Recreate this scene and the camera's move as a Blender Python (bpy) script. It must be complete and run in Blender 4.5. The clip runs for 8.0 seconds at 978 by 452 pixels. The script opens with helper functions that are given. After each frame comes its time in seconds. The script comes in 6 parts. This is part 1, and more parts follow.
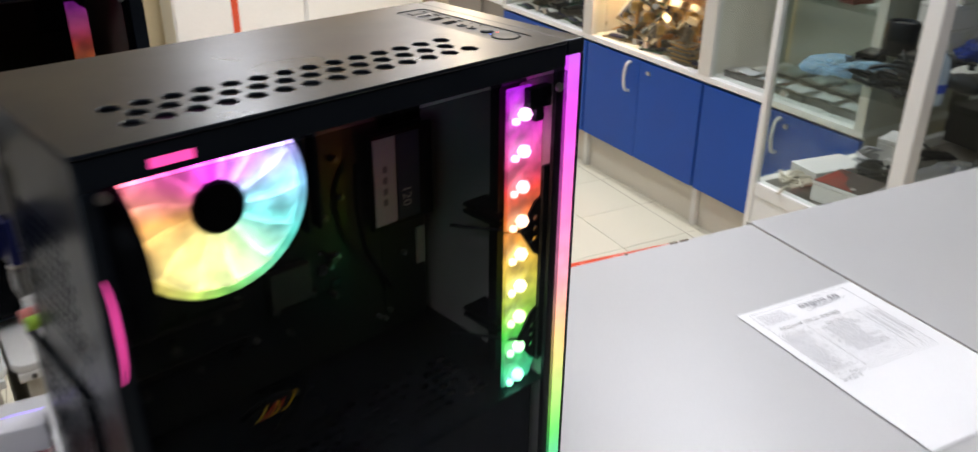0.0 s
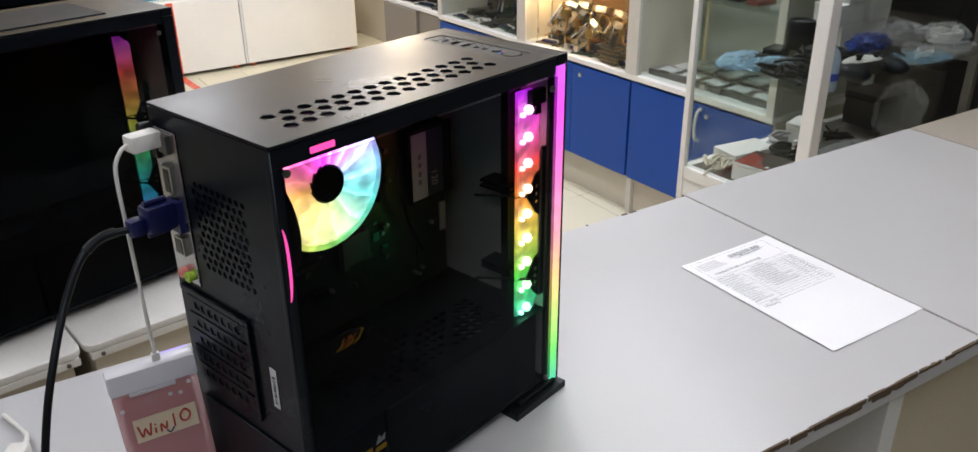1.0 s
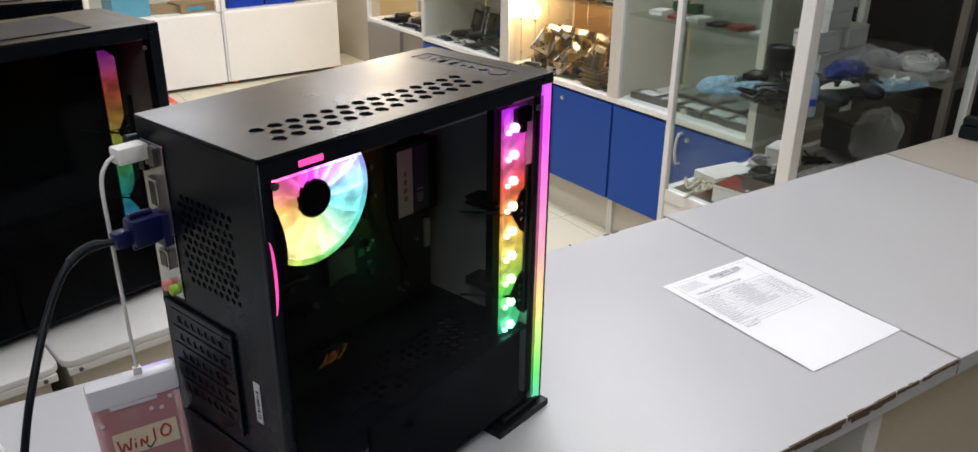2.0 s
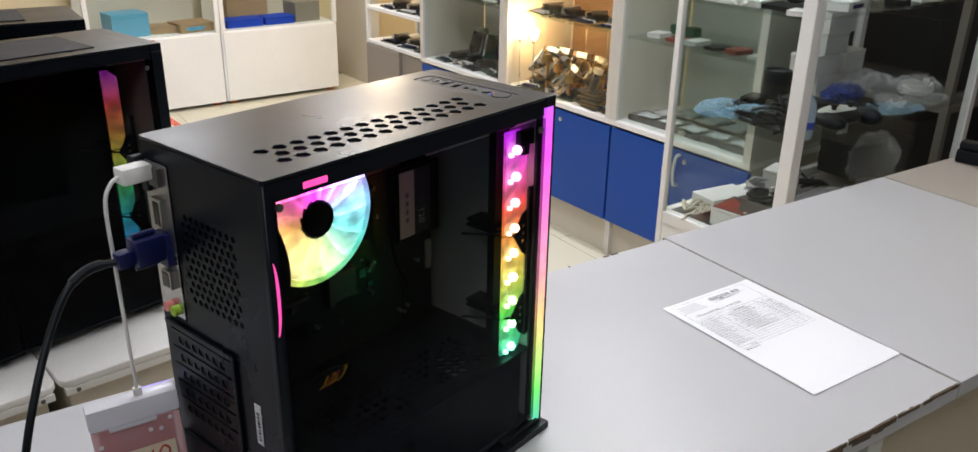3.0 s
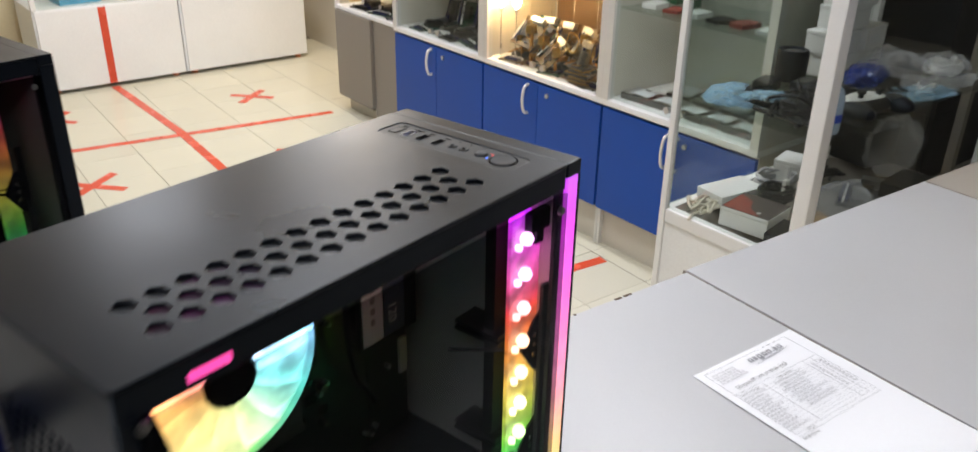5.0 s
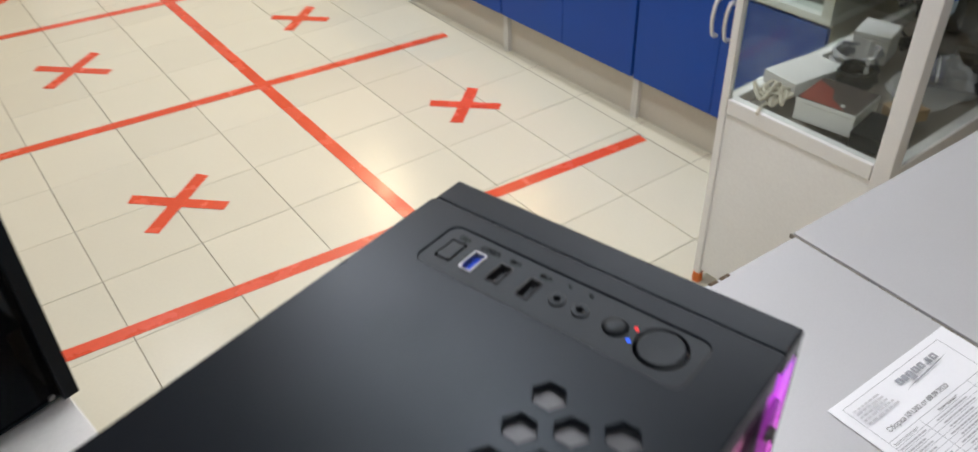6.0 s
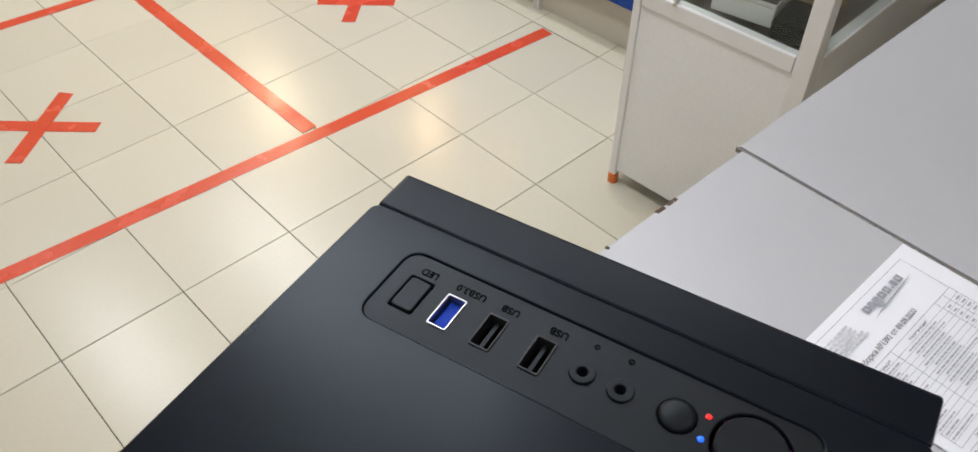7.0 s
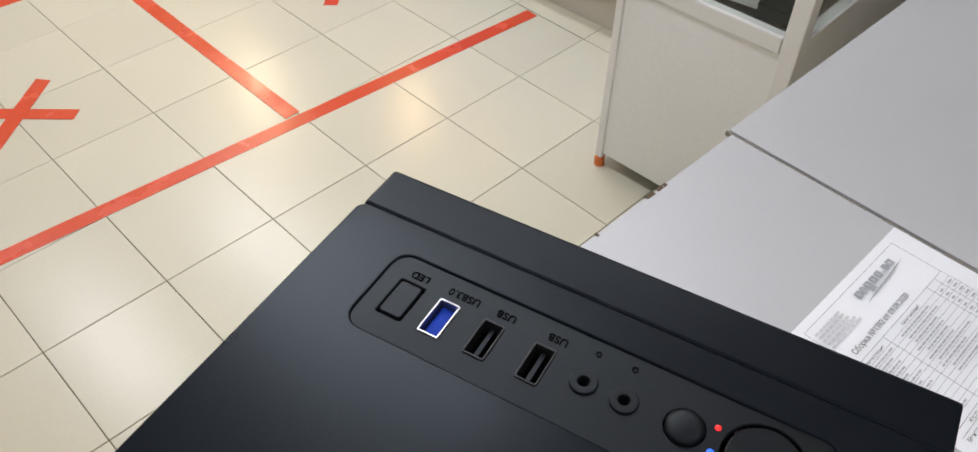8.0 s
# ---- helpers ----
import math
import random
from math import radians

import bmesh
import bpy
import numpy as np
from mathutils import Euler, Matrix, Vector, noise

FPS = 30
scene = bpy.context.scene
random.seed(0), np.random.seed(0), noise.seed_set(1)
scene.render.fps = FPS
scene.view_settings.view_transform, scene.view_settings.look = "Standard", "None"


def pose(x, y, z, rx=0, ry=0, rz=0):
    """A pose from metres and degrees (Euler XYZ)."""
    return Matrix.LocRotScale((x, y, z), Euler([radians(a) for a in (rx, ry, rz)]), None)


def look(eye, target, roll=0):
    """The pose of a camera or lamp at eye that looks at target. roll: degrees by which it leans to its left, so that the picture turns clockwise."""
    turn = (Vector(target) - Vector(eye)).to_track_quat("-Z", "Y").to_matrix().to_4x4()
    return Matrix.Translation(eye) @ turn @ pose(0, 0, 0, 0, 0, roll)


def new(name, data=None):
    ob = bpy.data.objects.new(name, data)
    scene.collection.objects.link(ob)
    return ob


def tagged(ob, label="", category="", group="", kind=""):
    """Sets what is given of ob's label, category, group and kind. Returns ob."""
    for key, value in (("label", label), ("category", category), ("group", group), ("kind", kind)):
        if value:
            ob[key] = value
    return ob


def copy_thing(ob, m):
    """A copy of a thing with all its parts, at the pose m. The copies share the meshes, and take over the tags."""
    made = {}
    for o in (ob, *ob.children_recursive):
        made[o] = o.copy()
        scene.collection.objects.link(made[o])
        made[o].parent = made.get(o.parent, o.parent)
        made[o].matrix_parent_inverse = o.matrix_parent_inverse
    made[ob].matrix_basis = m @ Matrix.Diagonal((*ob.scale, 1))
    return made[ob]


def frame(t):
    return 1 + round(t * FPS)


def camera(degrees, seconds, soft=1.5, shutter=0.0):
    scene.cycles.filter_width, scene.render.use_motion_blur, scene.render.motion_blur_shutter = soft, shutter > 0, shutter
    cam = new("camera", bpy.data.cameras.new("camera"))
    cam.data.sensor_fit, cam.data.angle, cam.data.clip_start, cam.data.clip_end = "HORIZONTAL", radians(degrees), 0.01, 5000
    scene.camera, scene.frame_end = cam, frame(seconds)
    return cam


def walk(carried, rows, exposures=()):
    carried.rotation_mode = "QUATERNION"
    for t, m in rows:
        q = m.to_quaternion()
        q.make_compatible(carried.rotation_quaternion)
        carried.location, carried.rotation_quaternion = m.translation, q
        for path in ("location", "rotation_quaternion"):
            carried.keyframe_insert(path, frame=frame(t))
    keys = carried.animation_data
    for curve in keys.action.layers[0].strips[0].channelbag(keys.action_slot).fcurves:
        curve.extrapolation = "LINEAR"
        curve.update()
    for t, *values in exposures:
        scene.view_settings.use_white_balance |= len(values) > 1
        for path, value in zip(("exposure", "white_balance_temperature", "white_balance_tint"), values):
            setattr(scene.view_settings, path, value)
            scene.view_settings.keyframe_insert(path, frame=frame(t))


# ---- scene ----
cam = camera(59.7, 8.0, shutter=0.5)
PATH = [
    (0, (-0.03, 0.04, 1.5), (0.864, 1.6, 0.623), 0.6),
    (0.2, (-0.118, -0.01, 1.527), (0.84, 1.505, 0.64), 1.5),
    (0.5, (-0.206, -0.08, 1.562), (0.777, 1.421, 0.679), 1.3),
    (1, (-0.239, -0.125, 1.574), (0.796, 1.353, 0.709), -0.5),
    (1.5, (-0.244, -0.128, 1.57), (0.82, 1.342, 0.73), 0.1),
    (3, (-0.253, -0.124, 1.573), (0.849, 1.354, 0.799), 1.1),
    (3.5, (-0.256, -0.125, 1.573), (0.854, 1.357, 0.817), 1.1),
    (4, (-0.255, -0.114, 1.563), (0.864, 1.369, 0.822), 1.2),
    (4.2, (-0.256, -0.085, 1.554), (0.887, 1.379, 0.809), 1.4),
    (5.3, (0.003, 0.239, 1.595), (1.066, 1.623, 0.618), 0.9),
    (5.5, (0.038, 0.302, 1.6), (1.047, 1.66, 0.534), 0.5),
    (5.7, (0.07, 0.372, 1.594), (1.053, 1.699, 0.466), 0.1),
    (6, (0.11, 0.468, 1.593), (1.082, 1.736, 0.39), -1.5),
    (6.2, (0.135, 0.514, 1.585), (1.14, 1.697, 0.325), -1.1),
    (6.5, (0.157, 0.553, 1.569), (1.199, 1.623, 0.239), -0.2),
    (7, (0.176, 0.591, 1.546), (1.213, 1.578, 0.15), 1.0),
    (7.5, (0.184, 0.6, 1.54), (1.223, 1.561, 0.127), 1.3),
    (8, (0.185, 0.603, 1.539), (1.226, 1.546, 0.114), 1.4),
]
walk(cam, [(t, look(eye, target, roll)) for t, eye, target, roll in PATH], [(0, -0.2), (4.2, -0.2), (5.5, -0.32), (6.0, -0.44), (8.0, -0.52)])

# ---- light ----
world = bpy.data.worlds.new("world")
scene.world = world
world.use_nodes = True
world.node_tree.nodes["Background"].inputs[0].default_value = (0.75, 0.85, 1.0, 1)
world.node_tree.nodes["Background"].inputs[1].default_value = 0.3


def lamp(name, kind, place, power, color, size=0.1, size_y=None, aim=(0, 0, -1)):
    data = bpy.data.lights.new(name, kind)
    data.energy, data.color = power, color
    if kind == "AREA":
        data.shape, data.size, data.size_y = "RECTANGLE", size, size_y or size
    else:
        data.shadow_soft_size = size
    ob = new(name, data)
    ob.matrix_world = look(place, Vector(place) + Vector(aim)) if kind != "POINT" else Matrix.Translation(place)
    return ob


COOL, WARM = (0.96, 0.98, 1.06), (1.0, 0.56, 0.22)
# the pair at x -0.75 is unseen fill, added to brighten the counter's left
for fx, fy, watts in ((-0.75, -0.4, 17), (-0.75, 1.9, 16), (0.95, -0.4, 12), (0.95, 1.9, 27), (0.95, 4.3, 30), (2.1, 1.9, 34), (2.1, 4.3, 31)):
    lamp("ceiling_tube_light", "AREA", (fx, fy, 2.72), watts, COOL, 0.30, 1.25)
lamp("cabinet_spot_light", "POINT", (2.275, 2.985, 0.915), 6.5, WARM, 0.015)
lamp("cabinet_spot_light", "POINT", (2.36, 2.50, 0.90), 4, WARM, 0.02)
lamp("showcase_spot_light", "POINT", (2.45, 1.56, 2.30), 5, (1.0, 0.8, 0.6), 0.06)
lamp("shelf_spot_light", "POINT", (2.75, 5.2, 2.2), 45, (1.0, 0.78, 0.5), 0.06)

# ---- materials ----


def nodes_of(name):
    m = bpy.data.materials.new(name)
    m.use_nodes = True
    nt = m.node_tree
    return m, nt, nt.nodes["Principled BSDF"]


def link(nt, a, b):
    nt.links.new(a, b)


def add(nt, kind, **kw):
    n = nt.nodes.new(kind)
    for k, v in kw.items():
        if k == "operation":
            n.operation = v
        elif k == "blend":
            n.data_type, n.blend_type = "RGBA", v
        elif k == "mode":
            n.mode = v
    return n


def surface(name, color, rough=0.5, metal=0.0, vary=0.10, grain=80.0, large=3.0, bump=0.0, wear=0.06, spec=0.5, rand=0.0, coat=0.0):
    """Paint, plastic, metal or board: colour that varies at two scales, uneven gloss, fine relief."""
    m, nt, b = nodes_of(name)
    co = add(nt, "ShaderNodeTexCoord").outputs["Object"]
    if rand:
        where, shift = add(nt, "ShaderNodeObjectInfo"), add(nt, "ShaderNodeVectorMath", operation="ADD")
        link(nt, co, shift.inputs[0]), link(nt, where.outputs["Location"], shift.inputs[1])
        co = shift.outputs[0]
    n1, n2 = add(nt, "ShaderNodeTexNoise"), add(nt, "ShaderNodeTexNoise")
    n1.inputs["Scale"].default_value, n1.inputs["Detail"].default_value = grain, 4
    n2.inputs["Scale"].default_value, n2.inputs["Detail"].default_value = large, 5
    link(nt, co, n1.inputs["Vector"]), link(nt, co, n2.inputs["Vector"])
    s = add(nt, "ShaderNodeMath", operation="ADD")
    link(nt, n1.outputs["Fac"], s.inputs[0]), link(nt, n2.outputs["Fac"], s.inputs[1])
    r = add(nt, "ShaderNodeMapRange")
    r.inputs["From Min"].default_value, r.inputs["From Max"].default_value = 0.6, 1.4
    r.inputs["To Min"].default_value, r.inputs["To Max"].default_value = 1 - vary, 1 + vary
    link(nt, s.outputs[0], r.inputs["Value"])
    fac = r.outputs["Result"]
    if rand:
        oi = add(nt, "ShaderNodeObjectInfo")
        q = add(nt, "ShaderNodeMapRange")
        q.inputs["To Min"].default_value, q.inputs["To Max"].default_value = 1 - rand, 1 + rand
        link(nt, oi.outputs["Random"], q.inputs["Value"])
        k = add(nt, "ShaderNodeMath", operation="MULTIPLY")
        link(nt, fac, k.inputs[0]), link(nt, q.outputs["Result"], k.inputs[1])
        fac = k.outputs[0]
    mul = add(nt, "ShaderNodeVectorMath", operation="SCALE")
    mul.inputs[0].default_value = color
    link(nt, fac, mul.inputs["Scale"])
    link(nt, mul.outputs[0], b.inputs["Base Color"])
    rr = add(nt, "ShaderNodeMapRange")
    rr.inputs["From Min"].default_value, rr.inputs["From Max"].default_value = 0.3, 0.7
    rr.inputs["To Min"].default_value, rr.inputs["To Max"].default_value = max(0.02, rough - wear), min(1, rough + wear)
    link(nt, n2.outputs["Fac"], rr.inputs["Value"])
    link(nt, rr.outputs["Result"], b.inputs["Roughness"])
    b.inputs["Metallic"].default_value = metal
    b.inputs["Specular IOR Level"].default_value = spec
    b.inputs["Coat Weight"].default_value = coat
    if bump:
        bu = add(nt, "ShaderNodeBump")
        bu.inputs["Strength"].default_value, bu.inputs["Distance"].default_value = bump, 0.001
        link(nt, n1.outputs["Fac"], bu.inputs["Height"])
        link(nt, bu.outputs[0], b.inputs["Normal"])
    return m


def ramp_into(nt, value, stops):
    ra = add(nt, "ShaderNodeValToRGB")
    el = ra.color_ramp.elements
    while len(el) < len(stops):
        el.new(0.5)
    for e, (p, c) in zip(el, stops):
        e.position, e.color = p, (*c, 1)
    link(nt, value, ra.inputs["Fac"])
    return ra.outputs["Color"]


def glow_z(name, z0, z1, stops, strength, ripple=0.0):
    """Light that changes its colour with height, from z0 to z1."""
    m, nt, b = nodes_of(name)
    co = add(nt, "ShaderNodeTexCoord").outputs["Object"]
    xyz = add(nt, "ShaderNodeSeparateXYZ")
    link(nt, co, xyz.inputs[0])
    r = add(nt, "ShaderNodeMapRange")
    r.inputs["From Min"].default_value, r.inputs["From Max"].default_value = z0, z1
    link(nt, xyz.outputs["Z"], r.inputs["Value"])
    color = ramp_into(nt, r.outputs["Result"], stops)
    b.inputs["Base Color"].default_value = (0.3, 0.3, 0.3, 1)
    link(nt, color, b.inputs["Emission Color"])
    b.inputs["Emission Strength"].default_value = strength
    if ripple:
        n = add(nt, "ShaderNodeTexNoise")
        n.inputs["Scale"].default_value = 60
        link(nt, co, n.inputs["Vector"])
        q = add(nt, "ShaderNodeMapRange")
        q.inputs["From Min"].default_value, q.inputs["From Max"].default_value = 0.35, 0.65
        q.inputs["To Min"].default_value, q.inputs["To Max"].default_value = strength * (1 - ripple), strength * (1 + ripple)
        link(nt, n.outputs["Fac"], q.inputs["Value"])
        link(nt, q.outputs["Result"], b.inputs["Emission Strength"])
    return m


def glow_round(name, cx, cz, stops, strength, inner, outer):
    """Light of a ring of diodes behind milky blades: the colour turns round the hub, the rim is brightest."""
    m, nt, b = nodes_of(name)
    co = add(nt, "ShaderNodeTexCoord").outputs["Object"]
    xyz = add(nt, "ShaderNodeSeparateXYZ")
    link(nt, co, xyz.inputs[0])
    dx, dz = add(nt, "ShaderNodeMath", operation="SUBTRACT"), add(nt, "ShaderNodeMath", operation="SUBTRACT")
    dx.inputs[1].default_value, dz.inputs[1].default_value = cx, cz
    link(nt, xyz.outputs["X"], dx.inputs[0]), link(nt, xyz.outputs["Z"], dz.inputs[0])
    at = add(nt, "ShaderNodeMath", operation="ARCTAN2")
    link(nt, dz.outputs[0], at.inputs[0]), link(nt, dx.outputs[0], at.inputs[1])
    r = add(nt, "ShaderNodeMapRange")
    r.inputs["From Min"].default_value, r.inputs["From Max"].default_value = -math.pi, math.pi
    link(nt, at.outputs[0], r.inputs["Value"])
    color = ramp_into(nt, r.outputs["Result"], stops)
    link(nt, color, b.inputs["Emission Color"])
    n = add(nt, "ShaderNodeTexNoise")
    n.inputs["Scale"].default_value = 45
    link(nt, co, n.inputs["Vector"])
    q = add(nt, "ShaderNodeMapRange")
    q.inputs["From Min"].default_value, q.inputs["From Max"].default_value = 0.35, 0.65
    q.inputs["To Min"].default_value, q.inputs["To Max"].default_value = strength * 0.55, strength * 1.5
    link(nt, n.outputs["Fac"], q.inputs["Value"])
    link(nt, q.outputs["Result"], b.inputs["Emission Strength"])
    b.inputs["Base Color"].default_value = (0.7, 0.7, 0.7, 1)
    return m


def glow(name, color, strength):
    m, nt, b = nodes_of(name)
    b.inputs["Base Color"].default_value = (*color, 1)
    b.inputs["Emission Color"].default_value = (*color, 1)
    b.inputs["Emission Strength"].default_value = strength
    return m


def pane_glass(name, tint, rough=0.0, gloss=1.0, least=0.007):
    """Thin clear pane: passes light with a tint, and mirrors by Fresnel."""
    m, nt, b = nodes_of(name)
    nt.nodes.remove(b)
    out = nt.nodes["Material Output"]
    tr, gl, mix, lw = add(nt, "ShaderNodeBsdfTransparent"), add(nt, "ShaderNodeBsdfGlossy"), add(nt, "ShaderNodeMixShader"), add(nt, "ShaderNodeLayerWeight")
    tr.inputs[0].default_value = (*tint, 1)
    gl.inputs["Color"].default_value = (gloss, gloss, gloss, 1)
    gl.inputs["Roughness"].default_value = rough
    lw.inputs["Blend"].default_value = 0.5
    po, sc2 = add(nt, "ShaderNodeMath", operation="POWER"), add(nt, "ShaderNodeMath", operation="MULTIPLY_ADD")
    po.inputs[1].default_value, sc2.inputs[1].default_value, sc2.inputs[2].default_value = 4.0, 0.32, least
    link(nt, lw.outputs["Facing"], po.inputs[0]), link(nt, po.outputs[0], sc2.inputs[0])
    link(nt, sc2.outputs[0], mix.inputs[0]), link(nt, tr.outputs[0], mix.inputs[1]), link(nt, gl.outputs[0], mix.inputs[2])
    link(nt, mix.outputs[0], out.inputs["Surface"])
    return m


def film(name, color, share, rough=0.15):
    """Thin plastic or milky film: partly see-through, partly a glossy skin."""
    m, nt, b = nodes_of(name)
    out = nt.nodes["Material Output"]
    tr, mix = add(nt, "ShaderNodeBsdfTransparent"), add(nt, "ShaderNodeMixShader")
    b.inputs["Base Color"].default_value, b.inputs["Roughness"].default_value = (*color, 1), rough
    mix.inputs[0].default_value = share
    link(nt, tr.outputs[0], mix.inputs[1]), link(nt, b.outputs[0], mix.inputs[2])
    link(nt, mix.outputs[0], out.inputs["Surface"])
    return m


BLACK_STEEL = surface("black_powder_coated_steel", (0.0038, 0.0052, 0.0086), 0.30, 0.0, 0.15, 1200, 8, 0.04, 0.05, 0.18)
BLACK_STEEL.node_tree.nodes["Principled BSDF"].inputs["Specular Tint"].default_value = (0.80, 0.92, 1.0, 1)
BLACK_PLASTIC = surface("black_plastic", (0.0065, 0.007, 0.0085), 0.42, 0.0, 0.2, 400, 10, 0.04, 0.05, 0.25)
BLACK_PLASTIC.node_tree.nodes["Principled BSDF"].inputs["Specular Tint"].default_value = (0.80, 0.92, 1.0, 1)
BLACK_GLOSS = surface("black_gloss", (0.006, 0.006, 0.007), 0.12, 0.0, 0.2, 300, 10)
DARK_INNER = surface("dark_inner_steel", (0.008, 0.008, 0.009), 0.5, 0.0, 0.2, 300, 12)
GREY_INNER = surface("grey_inner_steel", (0.58, 0.55, 0.50), 0.45, 0.0, 0.15, 300, 12)
PCB = surface("black_circuit_board", (0.008, 0.009, 0.012), 0.35, 0.0, 0.4, 250, 30, 0.2)
PCB_GREEN = surface("green_circuit_board", (0.015, 0.055, 0.03), 0.4, 0.0, 0.4, 150, 20, 0.2)
PCB_GOLD = surface("amber_circuit_board", (0.13, 0.075, 0.022), 0.35, 0.2, 0.4, 150, 20, 0.2)
STEEL = surface("bare_steel", (0.55, 0.55, 0.56), 0.3, 1.0, 0.1, 200, 15)
DARK_METAL = surface("dull_metal", (0.16, 0.155, 0.15), 0.4, 0.9, 0.2, 100, 12)
WHITE_PLASTIC = surface("white_plastic", (0.78, 0.77, 0.74), 0.4, 0.0, 0.05, 200, 8)
WHITE_BOARD = surface("white_laminate", (0.83, 0.83, 0.82), 0.42, 0.0, 0.05, 150, 3, 0.03)
BEIGE_BOARD = surface("beige_laminate", (0.56, 0.52, 0.44), 0.5, 0.0, 0.06, 150, 3)
CREAM_BOARD = surface("cream_laminate", (0.62, 0.55, 0.41), 0.45, 0.0, 0.06, 150, 3)
GREY_BOARD = surface("taupe_laminate", (0.24, 0.215, 0.185), 0.5, 0.0, 0.08, 150, 3)
COUNTER = surface("grey_laminate", (0.498, 0.50, 0.512), 0.33, 0.0, 0.035, 500, 5, 0.05, 0.05, 0.45)
TAN_BOARD = surface("tan_laminate", (0.41, 0.37, 0.32), 0.35, 0.0, 0.06, 300, 5, 0.04)
CHIPBOARD = surface("raw_chipboard", (0.11, 0.075, 0.045), 0.85, 0.0, 0.5, 350, 40, 0.8)
BLUE_BOARD = surface("blue_laminate", (0.005, 0.062, 0.34), 0.38, 0.0, 0.06, 200, 3, 0.03, 0.05, 0.28)
ALU = surface("pale_aluminium", (0.66, 0.65, 0.62), 0.4, 0.35, 0.06, 200, 5)
WHITE_FRAME = surface("white_painted_frame", (0.80, 0.79, 0.77), 0.35, 0.0, 0.04, 200, 5)
CREAM = surface("cream_wall_paint", (0.74, 0.62, 0.40), 0.8, 0.0, 0.06, 60, 1.5, 0.2)
WALL_WHITE = surface("white_wall_paint", (0.78, 0.75, 0.69), 0.8, 0.0, 0.06, 60, 1.5, 0.2)
# unseen walls: dark tones hold down what the glass and steel mirror
UNSEEN_DARK_WALL = surface("unseen_brown_grey_wall", (0.13, 0.12, 0.11), 0.8, 0.0, 0.06, 60, 1.5, 0.2)
UNSEEN_GREY_WALL = surface("unseen_grey_side_wall", (0.20, 0.195, 0.185), 0.8, 0.0, 0.06, 60, 1.5, 0.2)
TILE = surface("cream_ceramic_tile", (0.622, 0.597, 0.478), 0.25, 0.0, 0.03, 120, 2.5, 0.015, 0.008, 0.45, rand=0.035)
GROUT = surface("dirty_grout", (0.15, 0.13, 0.10), 0.9, 0.0, 0.3, 200, 4, 0.5)
TAPE = surface("red_floor_tape", (0.66, 0.080, 0.034), 0.25, 0.0, 0.10, 90, 8, 0.05, 0.08)
PAPER = surface("white_paper", (0.87, 0.875, 0.90), 0.7, 0.0, 0.015, 300, 6)
INK = surface("black_ink", (0.03, 0.03, 0.035), 0.7, 0.0, 0.1, 300, 6)
PALE_INK = surface("grey_ink", (0.26, 0.26, 0.28), 0.7, 0.0, 0.1, 300, 6)
GRID_INK = surface("grid_ink", (0.22, 0.22, 0.24), 0.7, 0.0, 0.1, 300, 6)
SMALL_INK = surface("small_print_ink", (0.46, 0.46, 0.48), 0.7, 0.0, 0.1, 300, 6)
EMBLEM_INK = surface("emblem_ink", (0.36, 0.37, 0.40), 0.7, 0.0, 0.1, 300, 6)
FAINT_INK = surface("faint_ink", (0.60, 0.60, 0.62), 0.7, 0.0, 0.1, 300, 6)
CARTON = surface("brown_cardboard", (0.36, 0.24, 0.13), 0.8, 0.0, 0.12, 120, 8, 0.2)
WHITE_CARTON = surface("white_cardboard", (0.72, 0.71, 0.69), 0.65, 0.0, 0.06, 120, 8, 0.1)
BROWN_AND_GLOW = surface("brown_board_and_glow", (0.16, 0.095, 0.05), 0.5, 0.0, 0.1, 150, 3)
BROWN_CARD = surface("dark_brown_card", (0.075, 0.06, 0.055), 0.5, 0.0, 0.25, 60, 12)
RED_CARD = surface("red_printed_card", (0.27, 0.055, 0.04), 0.5, 0.0, 0.2, 60, 10)
SKY_BLUE = surface("light_blue_card", (0.10, 0.36, 0.55), 0.5, 0.0, 0.1, 60, 10)
NAVY = surface("blue_plastic", (0.005, 0.009, 0.075), 0.4, 0.0, 0.15, 200, 12)
ORANGE = surface("orange_plastic", (0.7, 0.17, 0.03), 0.5, 0.0, 0.1, 200, 12)
GREEN = surface("green_plastic", (0.04, 0.28, 0.09), 0.5, 0.0, 0.1, 200, 12)
RED_PEN = surface("red_marker", (0.45, 0.03, 0.02), 0.6, 0.0, 0.1, 200, 12)
YELLOW = surface("yellow_wire", (0.75, 0.45, 0.02), 0.5, 0.0, 0.1, 200, 12)
RED_WIRE = surface("red_wire", (0.6, 0.05, 0.02), 0.5, 0.0, 0.1, 200, 12)
PINK_WIRE = surface("pink_socket", (0.75, 0.25, 0.22), 0.5, 0.0, 0.1, 200, 12)
LIME = surface("lime_socket", (0.35, 0.55, 0.05), 0.5, 0.0, 0.1, 200, 12)
MASKING = surface("masking_tape", (0.72, 0.62, 0.45), 0.7, 0.0, 0.06, 200, 12)
LABEL_WHITE = surface("pale_label", (0.62, 0.64, 0.66), 0.5, 0.0, 0.05, 200, 12)
GLASS = pane_glass("clear_glass", (0.90, 0.93, 0.91), 0.0, 1.0, 0.022)
SIDE_GLASS = pane_glass("smoked_glass", (0.60, 0.60, 0.62), 0.0, 0.35)
